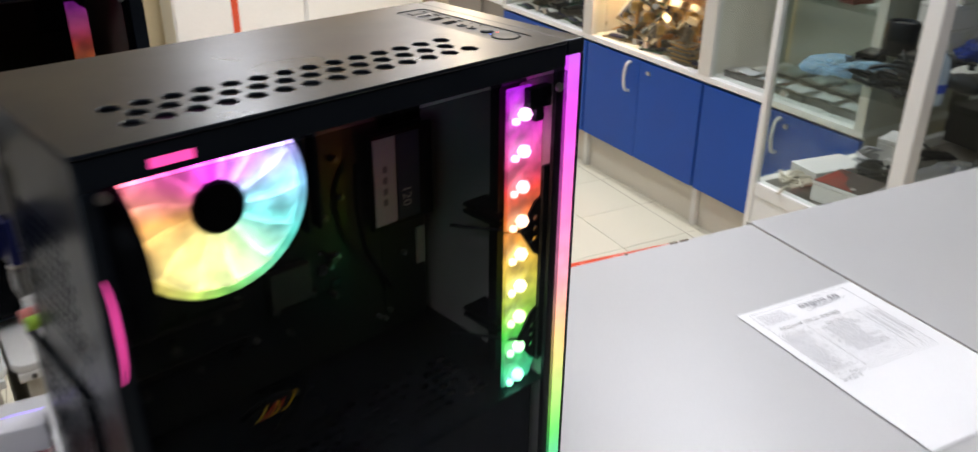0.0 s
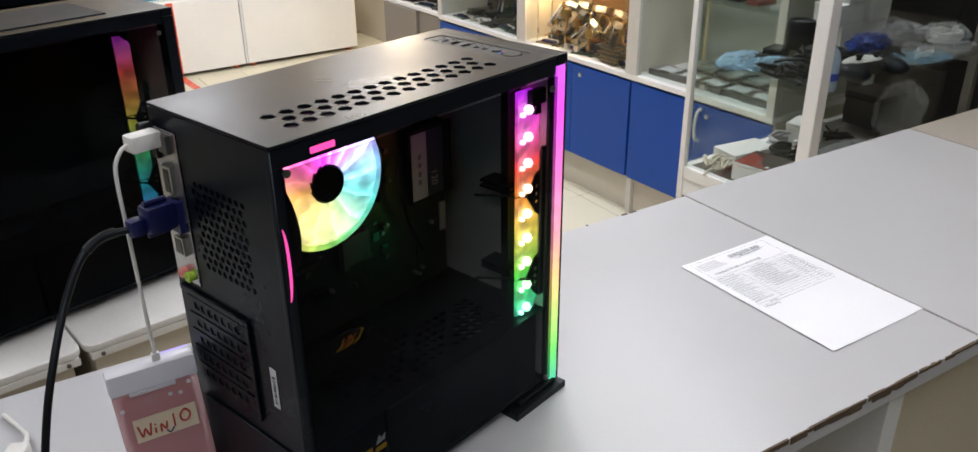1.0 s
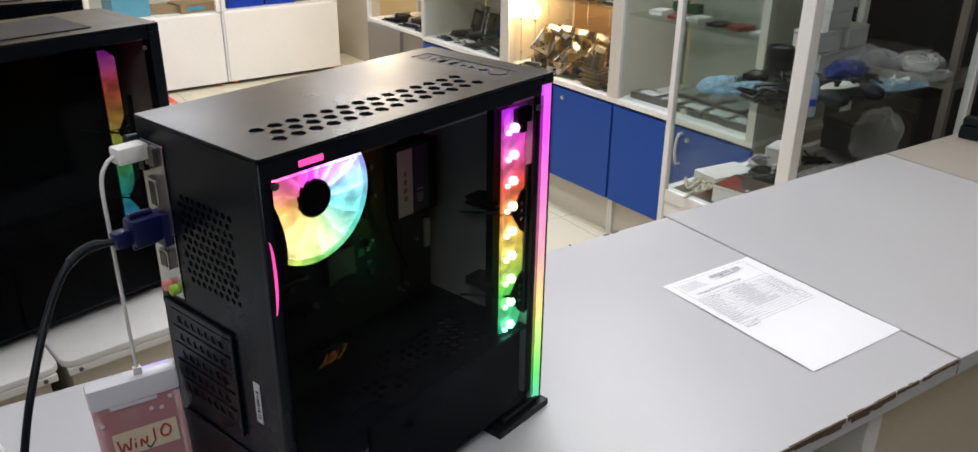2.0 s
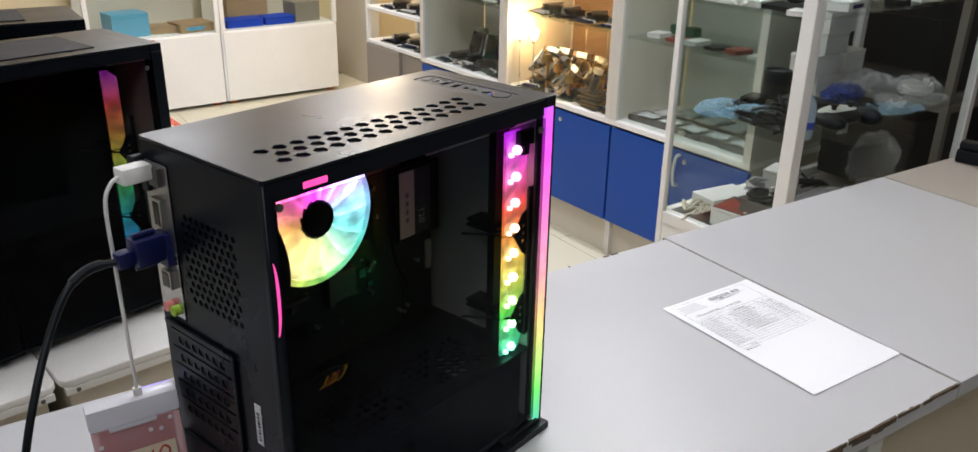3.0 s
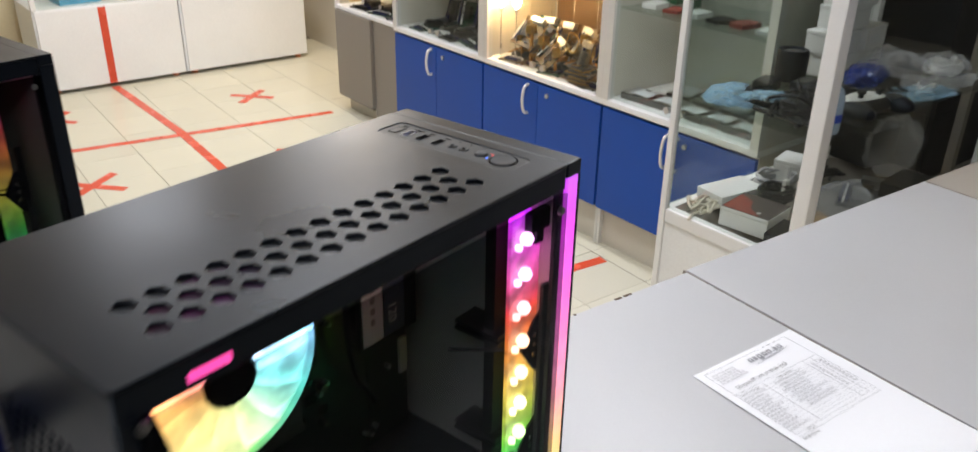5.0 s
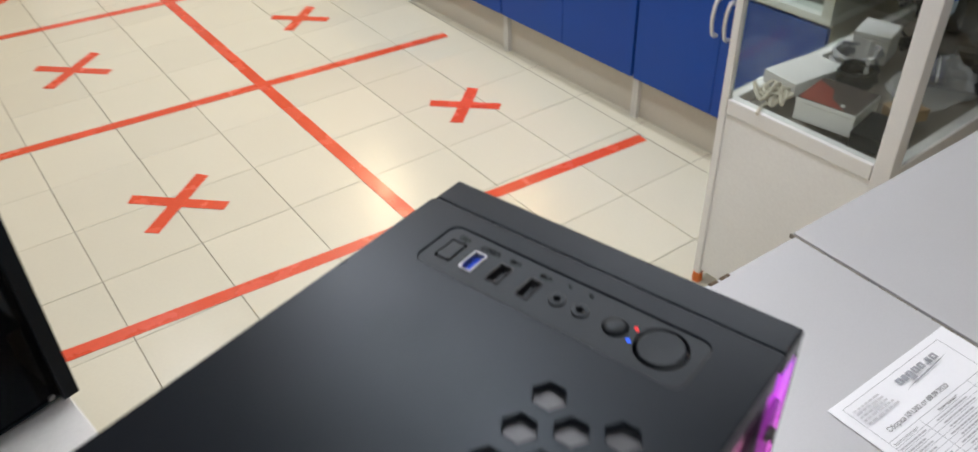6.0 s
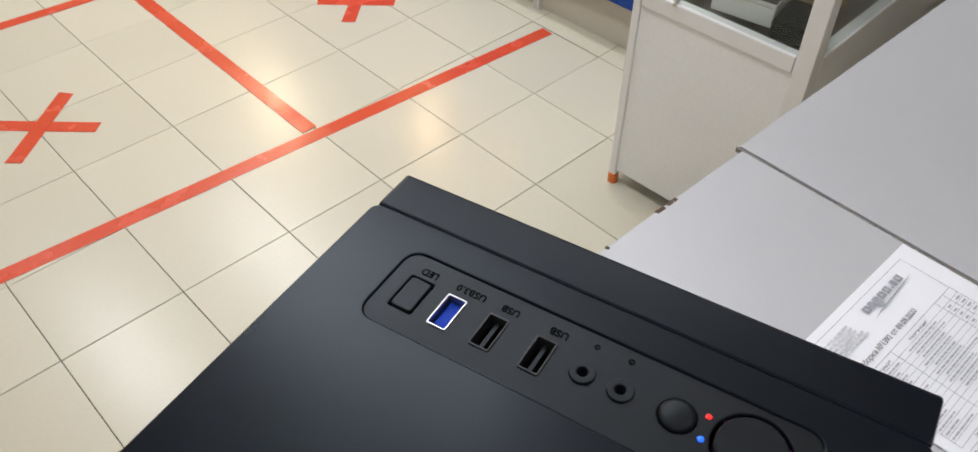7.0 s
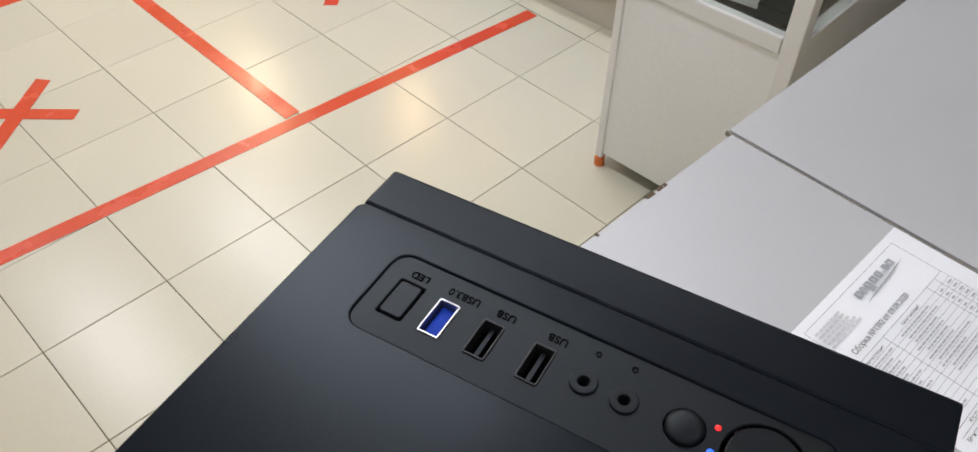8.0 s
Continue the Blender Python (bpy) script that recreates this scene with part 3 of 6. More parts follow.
def pedestal(x0, x1):
    p = thing("white_pedestal", "white topped pedestal cabinet behind the counter", "cabinet", pose(-0.117, 1.150, 0, 0, 0, 6.0), "pedestals behind the counter")
    part("body", B(((x0 + 0.012, 0.022, 0), (x1 - 0.012, 0.93, PT - 0.014)), bevel=0.003), BEIGE_BOARD, p, "beige body")
    part("lid", plate(rounded(x0, 0.004, x1, 0.94, 0.018), [], 0.012, 0.002, Matrix.Translation((0, 0, PT))), WHITE_PLASTIC, p, "white lid with rounded corners", True)
    part("lip", B(((x0 + 0.004, 0.001, PT - 0.025), (x1 - 0.004, 0.016, PT - 0.0125)), bevel=0.002), WHITE_PLASTIC, p, "white rounded lip")
    for rx in (x0 + 0.022, x1 - 0.022):
        part("rivet", rod(N(), (rx, 0.0012, PT - 0.0185), (rx, -0.001, PT - 0.0185), 0.0035), DARK_METAL, p, "small rivet", True)
    return p


pedestal(-0.42, -0.004)
pedestal(0.004, 0.266)

# ---- computer towers ----
L, W, H = 0.392, 0.191, 0.451


def hexes():
    out = []
    for y, x0, n in ((0.065, 0.0455, 14), (0.048, 0.0555, 13), (0.031, 0.0455, 14)):
        for i in range(n):
            cx = x0 + i * 0.0195
            out.append([(cx + 0.0076 * math.cos(radians(60 * k + 30)), y + 0.0082 * math.sin(radians(60 * k + 30))) for k in range(6)])
    return out


def fan(parent, name, centre, axis, r, blade_mat, ring_mat, hub_mat, blades=13, lab=""):
    """A fan with its axis along local y ('y') or x ('x')."""
    cx, cy, cz = centre
    turn = Matrix.Translation(centre) @ (Matrix.Rotation(radians(90), 4, "X") if axis == "y" else Matrix.Rotation(radians(-90), 4, "Y"))
    n = 48
    f = part(name, plate(disc_line(0, 0, r + 0.006, n), [disc_line(0, 0, r + 0.001, n)], 0.018, 0.001, turn), ring_mat, parent, lab, True)
    part("hub", lathe(N(), [(0.001, 0.0045), (0.0175, 0.0045), (0.0195, 0.0025), (0.0195, -0.012), (0.001, -0.012)], (0, 0, 0), 32), hub_mat, f, "black hub", True).matrix_basis = turn
    for k in range(blades):
        bm = N()
        a0 = 2 * math.pi * k / blades
        rows = []
        for i in range(7):
            rr = 0.018 + (r - 0.018) * i / 6
            sweep = a0 + 0.55 * (i / 6) ** 1.3
            rows.append([bm.verts.new((rr * math.cos(sweep + w), rr * math.sin(sweep + w), -0.010 + 0.012 * j / 4)) for j, w in enumerate(np.linspace(-1, 1, 5) * (0.40 + 0.45 * (1 - i / 6)))])
        for p, q in zip(rows, rows[1:]):
            for j in range(4):
                bm.faces.new((p[j], p[j + 1], q[j + 1], q[j]))
        back = bmesh.ops.duplicate(bm, geom=bm.verts[:] + bm.edges[:] + bm.faces[:])["geom"]
        bmesh.ops.translate(bm, vec=(0, 0, -0.0012), verts=[v for v in back if isinstance(v, bmesh.types.BMVert)])
        bmesh.ops.transform(bm, matrix=turn, verts=bm.verts)
        part("blade", bm, blade_mat, f, "", True)
    return f


def computer(name, lab, m, lit, top_detail):
    pc = thing(name, lab, "computer", m)
    # outer shell
    holes = (hexes() if top_detail else []) + ([rounded(0.330, 0.0245, 0.3625, 0.1680, 0.006)] if top_detail else [])
    top = part("top_panel", plate(rounded(0.0, -0.001, 0.3735, W + 0.001, 0.003), holes, 0.0028, 0.0007, Matrix.Translation((0, 0, H))), BLACK_STEEL, pc, "black perforated top panel")
    edge = bool(lit.get("edge"))
    part("front_bezel", B(((0.3745, 0.0038 if edge else -0.001, 0.012), (L + 0.001, W + 0.001, H - 0.0132)), ((L - 0.0012, -0.001, 0.012), (L + 0.001, 0.0036, H - 0.0132)), bevel=0.0009), BLACK_STEEL, pc, "black front panel")
    part("bezel_cap", B(((0.3742, -0.001, H - 0.013), (L + 0.001, W + 0.001, H - 0.0003)), bevel=0.0014), BLACK_STEEL, pc, "black bevelled front cap")
    part("top_rail", B(((0.001, 0.0, H - 0.022), (0.3735, 0.006, H - 0.0035)), ((0.001, W - 0.006, H - 0.022), (0.3735, W, H - 0.0035)), bevel=0.0012), BLACK_STEEL, pc)
    part("far_panel", B(((0.002, W - 0.004, 0.022), (0.373, W - 0.0005, H - 0.022))), BLACK_STEEL, pc)
    part("bottom_panel", B(((0.002, 0.002, 0.018), (0.373, W - 0.002, 0.022)), bevel=0.001), BLACK_STEEL, pc)
    turn_x = Matrix.Translation((0.0015, 0, 0)) @ Matrix(((0, 0, 1, 0), (1, 0, 0, 0), (0, 1, 0, 0), (0, 0, 0, 1)))
    vents = [disc_line(0.05 + 0.0095 * i + 0.0047 * (j % 2), 0.30 + 0.0085 * j, 0.0036, 6, 0.5) for i in range(9) for j in range(11)]
    part("rear_panel", plate([(0.0, 0.02), (W, 0.02), (W, H - 0.004), (0.0, H - 0.004)], vents + [[(0.146, 0.268), (0.1885, 0.268), (0.1885, 0.430), (0.146, 0.430)]], 0.0015, 0, turn_x), BLACK_STEEL, pc, "black perforated rear panel")
    part("rear_pillar", B(((-0.0005, 0.0002, 0.02), (0.013, 0.006, H - 0.022)), bevel=0.001), BLACK_STEEL, pc)
    part("front_pillar", B(((0.3655, 0.0015, 0.02), (0.3735, 0.006, H - 0.022)), bevel=0.001), BLACK_PLASTIC, pc)
    for fx in (0.015, 0.298):
        bm = N()
        for fy in (0.0,):
            out = 0.012 if top_detail else -0.030
            box(bm, (fx, -out, 0.0), (fx + 0.098, W + out, 0.010), 0.0012)
            box(bm, (fx + 0.014, max(-0.004, -out), 0.010), (fx + 0.084, W + 0.004, 0.0178), 0.0012)
        part("foot", bm, BLACK_PLASTIC, pc, "black plastic foot bar")
    if not top_detail:
        part("top_mesh", B(((0.030, 0.030, H), (0.300, W - 0.030, H + 0.0016)), bevel=0.0006), FILTER_DARK, pc, "dark magnetic dust mesh on top")
    g = part("side_glass", B(((0.010, -0.0036, 0.024), (0.3735 if not lit.get("edge") else 0.3725, -0.0004, H - 0.0235)), bevel=0.0006), SIDE_GLASS if top_detail else DARK_GLASS, pc, "smoked glass side panel")
    g.visible_shadow = False
    for sx, sz in ((0.0115, 0.428 - 0.002), (0.362, 0.416), (0.0115, 0.034), (0.362, 0.030)):
        part("thumb_screw", rod(rod(N(), (sx, -0.0036, sz), (sx, -0.0062, sz), 0.0036), (sx, -0.0062, sz), (sx, -0.0070, sz), 0.0026), DARK_METAL, pc, "knurled metal thumb screw", True)
    # front sockets
    if top_detail:
        zs = H - 0.0007
        cut = [*[rounded(0.3385, q - 0.0036, 0.3520, q + 0.0036, 0.0008) for q in (0.1427, 0.127, 0.1097)],
               disc_line(0.3465, 0.095, 0.0030), disc_line(0.3465, 0.0825, 0.0030), disc_line(0.3475, 0.0426, 0.0122, 40), disc_line(0.3472, 0.0648, 0.0062, 28), rounded(0.3382, 0.1519, 0.3532, 0.1617, 0.001)]
        io = part("socket_strip", plate(rounded(0.3307, 0.0252, 0.3618, 0.1673, 0.0055), cut, 0.0022, 0.0004, Matrix.Translation((0, 0, zs))), BLACK_PLASTIC, top, "black socket strip")
        part("led_button", plate(rounded(0.3396, 0.1533, 0.3518, 0.1603, 0.001), [], 0.004, 0.0004, Matrix.Translation((0, 0, zs + 0.0003))), BLACK_PLASTIC, top)
        for cy, shell, tongue in ((0.1427, SOCKET_STEEL, NAVY_BRIGHT), (0.127, SOCKET_DARK, BLACK_PLASTIC), (0.1097, SOCKET_DARK, BLACK_PLASTIC)):
            s = part("usb_socket", plate(rounded(0.3386, cy - 0.0035, 0.3519, cy + 0.0035, 0.0006), [rounded(0.3389, cy - 0.0032, 0.3516, cy + 0.0032, 0.0005)], 0.012, 0.0002, Matrix.Translation((0, 0, zs + 0.0005))), shell, top, "steel-rimmed usb socket")
            part("tongue", B(((0.3394, cy - (0.0018 if shell is SOCKET_STEEL else 0.0006), zs - 0.012), (0.3511, cy + (0.0022 if shell is SOCKET_STEEL else 0.0008), zs - 0.0022))), tongue, s, "blue socket tongue" if shell is SOCKET_STEEL else "")
            part("socket_floor", B(((0.337, cy - 0.0046, zs - 0.013), (0.353, cy + 0.0046, zs - 0.0118))), BLACK_GLOSS, s)
        for cy in (0.095, 0.0825):
            j = part("audio_socket", plate(disc_line(0.3465, cy, 0.0038), [disc_line(0.3465, cy, 0.0021)], 0.006, 0.0004, Matrix.Translation((0, 0, zs + 0.0008))), BLACK_PLASTIC, top, "round audio socket", True)
            part("socket_floor", rod(N(), (0.3465, cy, zs - 0.008), (0.3465, cy, zs - 0.005), 0.0044), BLACK_GLOSS, j)
        part("reset_button", lathe(N(), [(0.0055, -0.004), (0.0055, 0.0004), (0.0049, 0.0012), (0.0035, 0.0016), (0.0001, 0.0017)], (0.3472, 0.0648, zs)), BLACK_PLASTIC, top, "", True)
        part("power_button", lathe(N(), [(0.0105, -0.004), (0.0105, 0.0002), (0.0100, 0.0006), (0.0001, 0.0003)], (0.3475, 0.0426, zs)), BLACK_PLASTIC, top, "large round power button", True)
        part("strip_floor", B(((0.3315, 0.0265, zs - 0.0135), (0.3610, 0.1660, zs - 0.0128))), BLACK_GLOSS, top)
        part("red_light", lathe(N(), [(0.0009, -0.001), (0.0009, 0.0002), (0.0001, 0.0005)], (0.3515, 0.0568, zs)), RED_LED, top, "red standby light", True)
        part("blue_light", lathe(N(), [(0.0010, -0.001), (0.0010, 0.0002), (0.0001, 0.0005)], (0.3435, 0.0562, zs)), BLUE_LED, top, "blue drive light", True)
        for gx, gy, gr in ((0.3573, 0.0952, 0.0009), (0.3576, 0.0838, 0.0010)):
            part("symbol", plate(disc_line(gx, gy, gr, 14), [disc_line(gx, gy, gr * 0.72, 14)], 0.00015, 0, Matrix.Translation((0, 0, zs + 0.0003))), CAPTION, io, "small printed ring symbol")
        def caption(text, y, size=0.0038, x=0.3572):
            bm = letters(text, size, Matrix(((0, -1, 0, x), (1, 0, 0, y), (0, 0, 1, zs + 0.0002), (0, 0, 0, 1))), 0.00008)
            part("caption", bm, CAPTION, io, "small grey caption")
        caption("LED", 0.1530), caption("USB3.0", 0.1345), caption("USB", 0.1220), caption("USB", 0.1045)
    part("dust_filter", B(((0.035, 0.018, H - 0.0042), (0.31, 0.078, H - 0.0036))), FILTER, pc, "fine black dust filter")
    # inside
    part("board_tray", B(((0.014, W - 0.030, 0.135), (0.300, W - 0.028, H - 0.024)), ((0.300, W - 0.030, 0.135), (0.352, W - 0.028, H - 0.10))), DARK_INNER, pc, "black steel board tray")
    part("front_wall", B(((0.3700, 0.007, 0.024), (0.3735, W - 0.005, H - 0.024))), GREY_INNER, pc)
    slots = [rounded(0.09 + 0.013 * i, 0.03 + 0.012 * j, 0.099 + 0.013 * i, 0.037 + 0.012 * j, 0.003, 2) for i in range(18) for j in range(6) if (i * 7 + j * 3) % 5]
    part("shroud", plate(rounded(0.004, 0.005, 0.369, W - 0.005, 0.002), slots, 0.0015, 0, Matrix.Translation((0, 0, 0.128))), BLACK_STEEL, pc, "perforated power supply cover")
    part("shroud_side", B(((0.004, 0.0045, 0.0225), (0.100, 0.0063, 0.1262)), ((0.106, 0.0045, 0.0225), (0.352, 0.0063, 0.1262)), bevel=0.0006), BLACK_STEEL, pc, "black cover side")
    return pc



FILTER_DARK = surface("black_mesh", (0.012, 0.012, 0.013), 0.6, 0.0, 0.3, 900, 8, 0.3, 0.05, 0.2)
SOCKET_STEEL = surface("socket_steel", (0.40, 0.40, 0.41), 0.35, 1.0, 0.1, 200, 12)
SOCKET_DARK = surface("dark_socket_metal", (0.03, 0.03, 0.032), 0.45, 0.6, 0.1, 200, 12)
CAPTION = surface("dark_caption_print", (0.002, 0.002, 0.002), 0.9, 0.0, 0.1, 200, 12, 0, 0.02, 0.0)
NAVY_BRIGHT = surface("blue_socket_plastic", (0.012, 0.055, 0.46), 0.6, 0.0, 0.1, 200, 12, 0, 0.05, 0.15)
column_1 = glow_z("fan_light_column", 0.125, 0.42, [(0.0, (0.03, 0.55, 0.30)), (0.2, LEAF), (0.38, LEMON), (0.55, AMBER), (0.68, RED), (0.8, PINK), (0.92, MAGENTA), (1.0, (0.45, 0.02, 0.9))], 2.3, 0.5)
dots_1 = glow_z("fan_light_diodes", 0.125, 0.42, [(0.0, (0.2, 1, 0.6)), (0.2, (0.4, 1, 0.3)), (0.38, (1, 0.9, 0.4)), (0.55, (1, 0.6, 0.3)), (0.68, (1, 0.35, 0.3)), (0.8, (1, 0.4, 0.7)), (1.0, (0.9, 0.4, 1))], 12)
edge_1 = glow_z("edge_light", 0.01, 0.44, [(0.0, (0.02, 0.55, 0.35)), (0.12, LEAF), (0.25, (0.55, 0.8, 0.15)), (0.38, (1.0, 0.6, 0.2)), (0.52, (1.0, 0.32, 0.42)), (0.72, (0.95, 0.12, 0.6)), (0.88, MAGENTA), (1.0, (0.6, 0.05, 0.9))], 1.35, 0.15)
wheel_1 = glow_round("fan_rainbow", 0.106, 0.366, [(0.0, (1.0, 0.48, 0.12)), (0.14, (1.0, 0.85, 0.28)), (0.28, (0.75, 0.95, 0.40)), (0.42, (0.18, 0.80, 0.72)), (0.52, (0.40, 0.80, 1.0)), (0.62, (0.80, 0.35, 1.0)), (0.75, (0.95, 0.04, 0.85)), (0.9, (1.0, 0.16, 0.38)), (1.0, (1.0, 0.48, 0.12))], 3.2, 0, 1)
ring_1 = glow_round("fan_rainbow_rim", 0.106, 0.366, [(0.0, (1.0, 0.35, 0.08)), (0.14, (0.9, 0.8, 0.15)), (0.25, (0.25, 0.8, 0.1)), (0.4, (0.1, 0.8, 0.6)), (0.52, (0.3, 0.6, 1.0)), (0.62, (0.7, 0.3, 1.0)), (0.75, (0.95, 0.05, 0.85)), (0.9, (1.0, 0.15, 0.35)), (1.0, (1.0, 0.35, 0.08))], 2.6, 0, 1)
pink_glow = glow("pink_fan_glow", (1.0, 0.08, 0.42), 1.1)
column_2 = glow_z("second_light_column", 0.10, 0.42, [(0.0, (0.05, 0.2, 0.95)), (0.12, AZURE), (0.28, TEAL), (0.42, LEAF), (0.58, LEMON), (0.70, AMBER), (0.82, RED), (0.9, PINK), (1.0, (0.6, 0.03, 0.9))], 1.0, 0.4)


def light_column(pc, column, dots, dx=0.0):
    """Stacked front fans seen from the side: milky frames, diodes, black corner brackets."""
    for z0, z1 in ((0.124, 0.176), (0.180, 0.286), (0.290, 0.414)):
        lo, hi, deep = (0.330, 0.3675, 0.018) if dots else (0.338, 0.362, 0.030)
        tri = [(lo + dx, z0), (hi - 0.008 + dx, z0), (hi + dx, z0 + 0.02), (hi + dx, z1 - 0.012), (hi - 0.014 + dx, z1), (lo + dx, z1)]
        f = part("front_fan", plate(tri, [], 0.004, 0.0008, Matrix.Translation((0, deep, 0)) @ Matrix.Rotation(radians(90), 4, "X")), column, pc, "milky lit fan frame")
        part("fan_frame", B(((0.338 + dx, 0.036, z0), (0.366 + dx, 0.085, z0 + 0.003)), ((0.338 + dx, 0.036, z1 - 0.003), (0.366 + dx, 0.085, z1)), ((0.343 + dx, 0.044, z0 + 0.004), (0.366 + dx, 0.055, z1 - 0.004))), BLACK_PLASTIC, f)
    if dots:
        for i in range(9):
            z = 0.139 + i * 0.0318
            part("diode", lathe(N(), [(0.0001, -0.0058), (0.0042, -0.0042), (0.006, 0), (0.0042, 0.0042), (0.0001, 0.0058)], (0.3425, 0.0130, z), 14), dots, pc, "bright diode", True)
            part("diode", lathe(N(), [(0.0001, -0.0032), (0.0030, -0.002), (0.0034, 0), (0.0030, 0.002), (0.0001, 0.0032)], (0.3325, 0.0130, z - 0.004), 12), dots, pc, "bright diode", True)
    part("cable_bar", B(((0.3610 + dx, 0.0070, 0.150), (0.3700 + dx, 0.0115, 0.345)), bevel=0.002), BLACK_PLASTIC, pc, "black vertical bar")
    for z in (0.288, 0.178):
        tri = [(0.340 + dx, z), (0.3555 + dx, z + 0.024), (0.3680 + dx, z + 0.030), (0.3680 + dx, z - 0.034), (0.357 + dx, z - 0.026)]
        bm = plate(tri, [disc_line(0.3575 + dx, z + 0.009, 0.0026, 12), disc_line(0.3575 + dx, z - 0.001, 0.0026, 12), disc_line(0.3575 + dx, z - 0.011, 0.0026, 12)], 0.002, 0, Matrix.Translation((0, 0.0115, 0)) @ Matrix.Rotation(radians(90), 4, "X"))
        part("corner_bracket", bm, BLACK_PLASTIC, pc, "black bracket with three holes")
        part("bracket_arm", rod(N(), (0.302 + dx, 0.06, z + 0.003), (0.342 + dx, 0.0125, z), 0.0016), BLACK_PLASTIC, pc)
    if not dx:
        part("top_bracket", B(((0.345 + dx, 0.010, 0.396), (0.370 + dx, 0.018, 0.414)), ((0.352 + dx, 0.010, 0.385), (0.362 + dx, 0.016, 0.396)), bevel=0.0015), BLACK_PLASTIC, pc)


def rear_sockets(pc):
    """The board's sockets in the rear opening, metal shells and slot covers."""
    sh = part("socket_shield", B(((-0.0012, 0.148, 0.270), (0.0002, 0.188, 0.429)), bevel=0.0005), STEEL, pc, "bare steel socket shield")
    def sock(lo, hi, mt, nm="socket", lab=""):
        part(nm, B((lo, hi), bevel=0.0006), mt, sh, lab)
    sock((-0.006, 0.156, 0.408), (-0.001, 0.172, 0.426), DARK_METAL)
    sock((-0.006, 0.175, 0.400), (-0.001, 0.186, 0.424), BLACK_PLASTIC)
    sock((-0.007, 0.156, 0.366), (-0.001, 0.172, 0.396), STEEL, "video_socket", "steel-rimmed video socket")
    sock((-0.0075, 0.159, 0.369), (-0.0065, 0.169, 0.393), BLACK_GLOSS)
    sock((-0.008, 0.153, 0.328), (-0.001, 0.175, 0.361), NAVY, "screen_socket", "blue screen socket")
    sock((-0.007, 0.156, 0.302), (-0.001, 0.172, 0.322), STEEL, "network_socket", "steel network socket")
    sock((-0.0075, 0.158, 0.304), (-0.0065, 0.170, 0.320), BLACK_GLOSS)
    for y, z, mt in ((0.170, 0.280, PINK_WIRE), (0.158, 0.279, LIME)):
        part("audio_socket", plate(disc_line(0, 0, 0.0048), [disc_line(0, 0, 0.002)], 0.007, 0.0005, Matrix.Translation((-0.008, y, z)) @ Matrix.Rotation(radians(-90), 4, "Y")), mt, sh, "coloured audio socket", True)
    part("thumb_screw", rod(N(), (-0.001, 0.190, 0.427), (-0.012, 0.190, 0.427), 0.006, 0.0065), BLACK_PLASTIC, pc, "black thumb screw", True)
    for i in range(5):
        z = 0.152 + i * 0.0205
        vent = [rounded(0.085 + 0.012 * k, z + 0.004, 0.094 + 0.012 * k, z + 0.012, 0.002, 2) for k in range(7)]
        turn_x = Matrix.Translation((-0.0003, 0, 0)) @ Matrix(((0, 0, 1, 0), (1, 0, 0, 0), (0, 1, 0, 0), (0, 0, 0, 1)))
        part("slot_cover", plate(rounded(0.075, z, 0.180, z + 0.0175, 0.001), vent, 0.001, 0, turn_x), BLACK_STEEL, pc, "black slotted cover plate")
    part("rear_rim", B(((-0.004, 0.066, 0.146), (-0.0005, 0.071, 0.262)), ((-0.004, 0.071, 0.256), (-0.0005, 0.185, 0.262)), bevel=0.001), BLACK_STEEL, pc)
    part("supply_plate", B(((-0.003, 0.012, 0.030), (-0.0008, 0.180, 0.128)), bevel=0.001), BLACK_STEEL, pc, "black power supply plate")
    # paper sticker with bars
    st = part("sticker", B(((-0.0009, 0.033, 0.176), (-0.0004, 0.0425, 0.221))), LABEL_WHITE, pc, "pale sticker with bar marks")
    bm = N()
    for i in range(9):
        z = 0.181 + i * 0.0036
        box(bm, (-0.0013, 0.0355, z), (-0.0008, 0.0395, z + rnd.uniform(0.0008, 0.0024)))
    part("bar_marks", bm, INK, st)


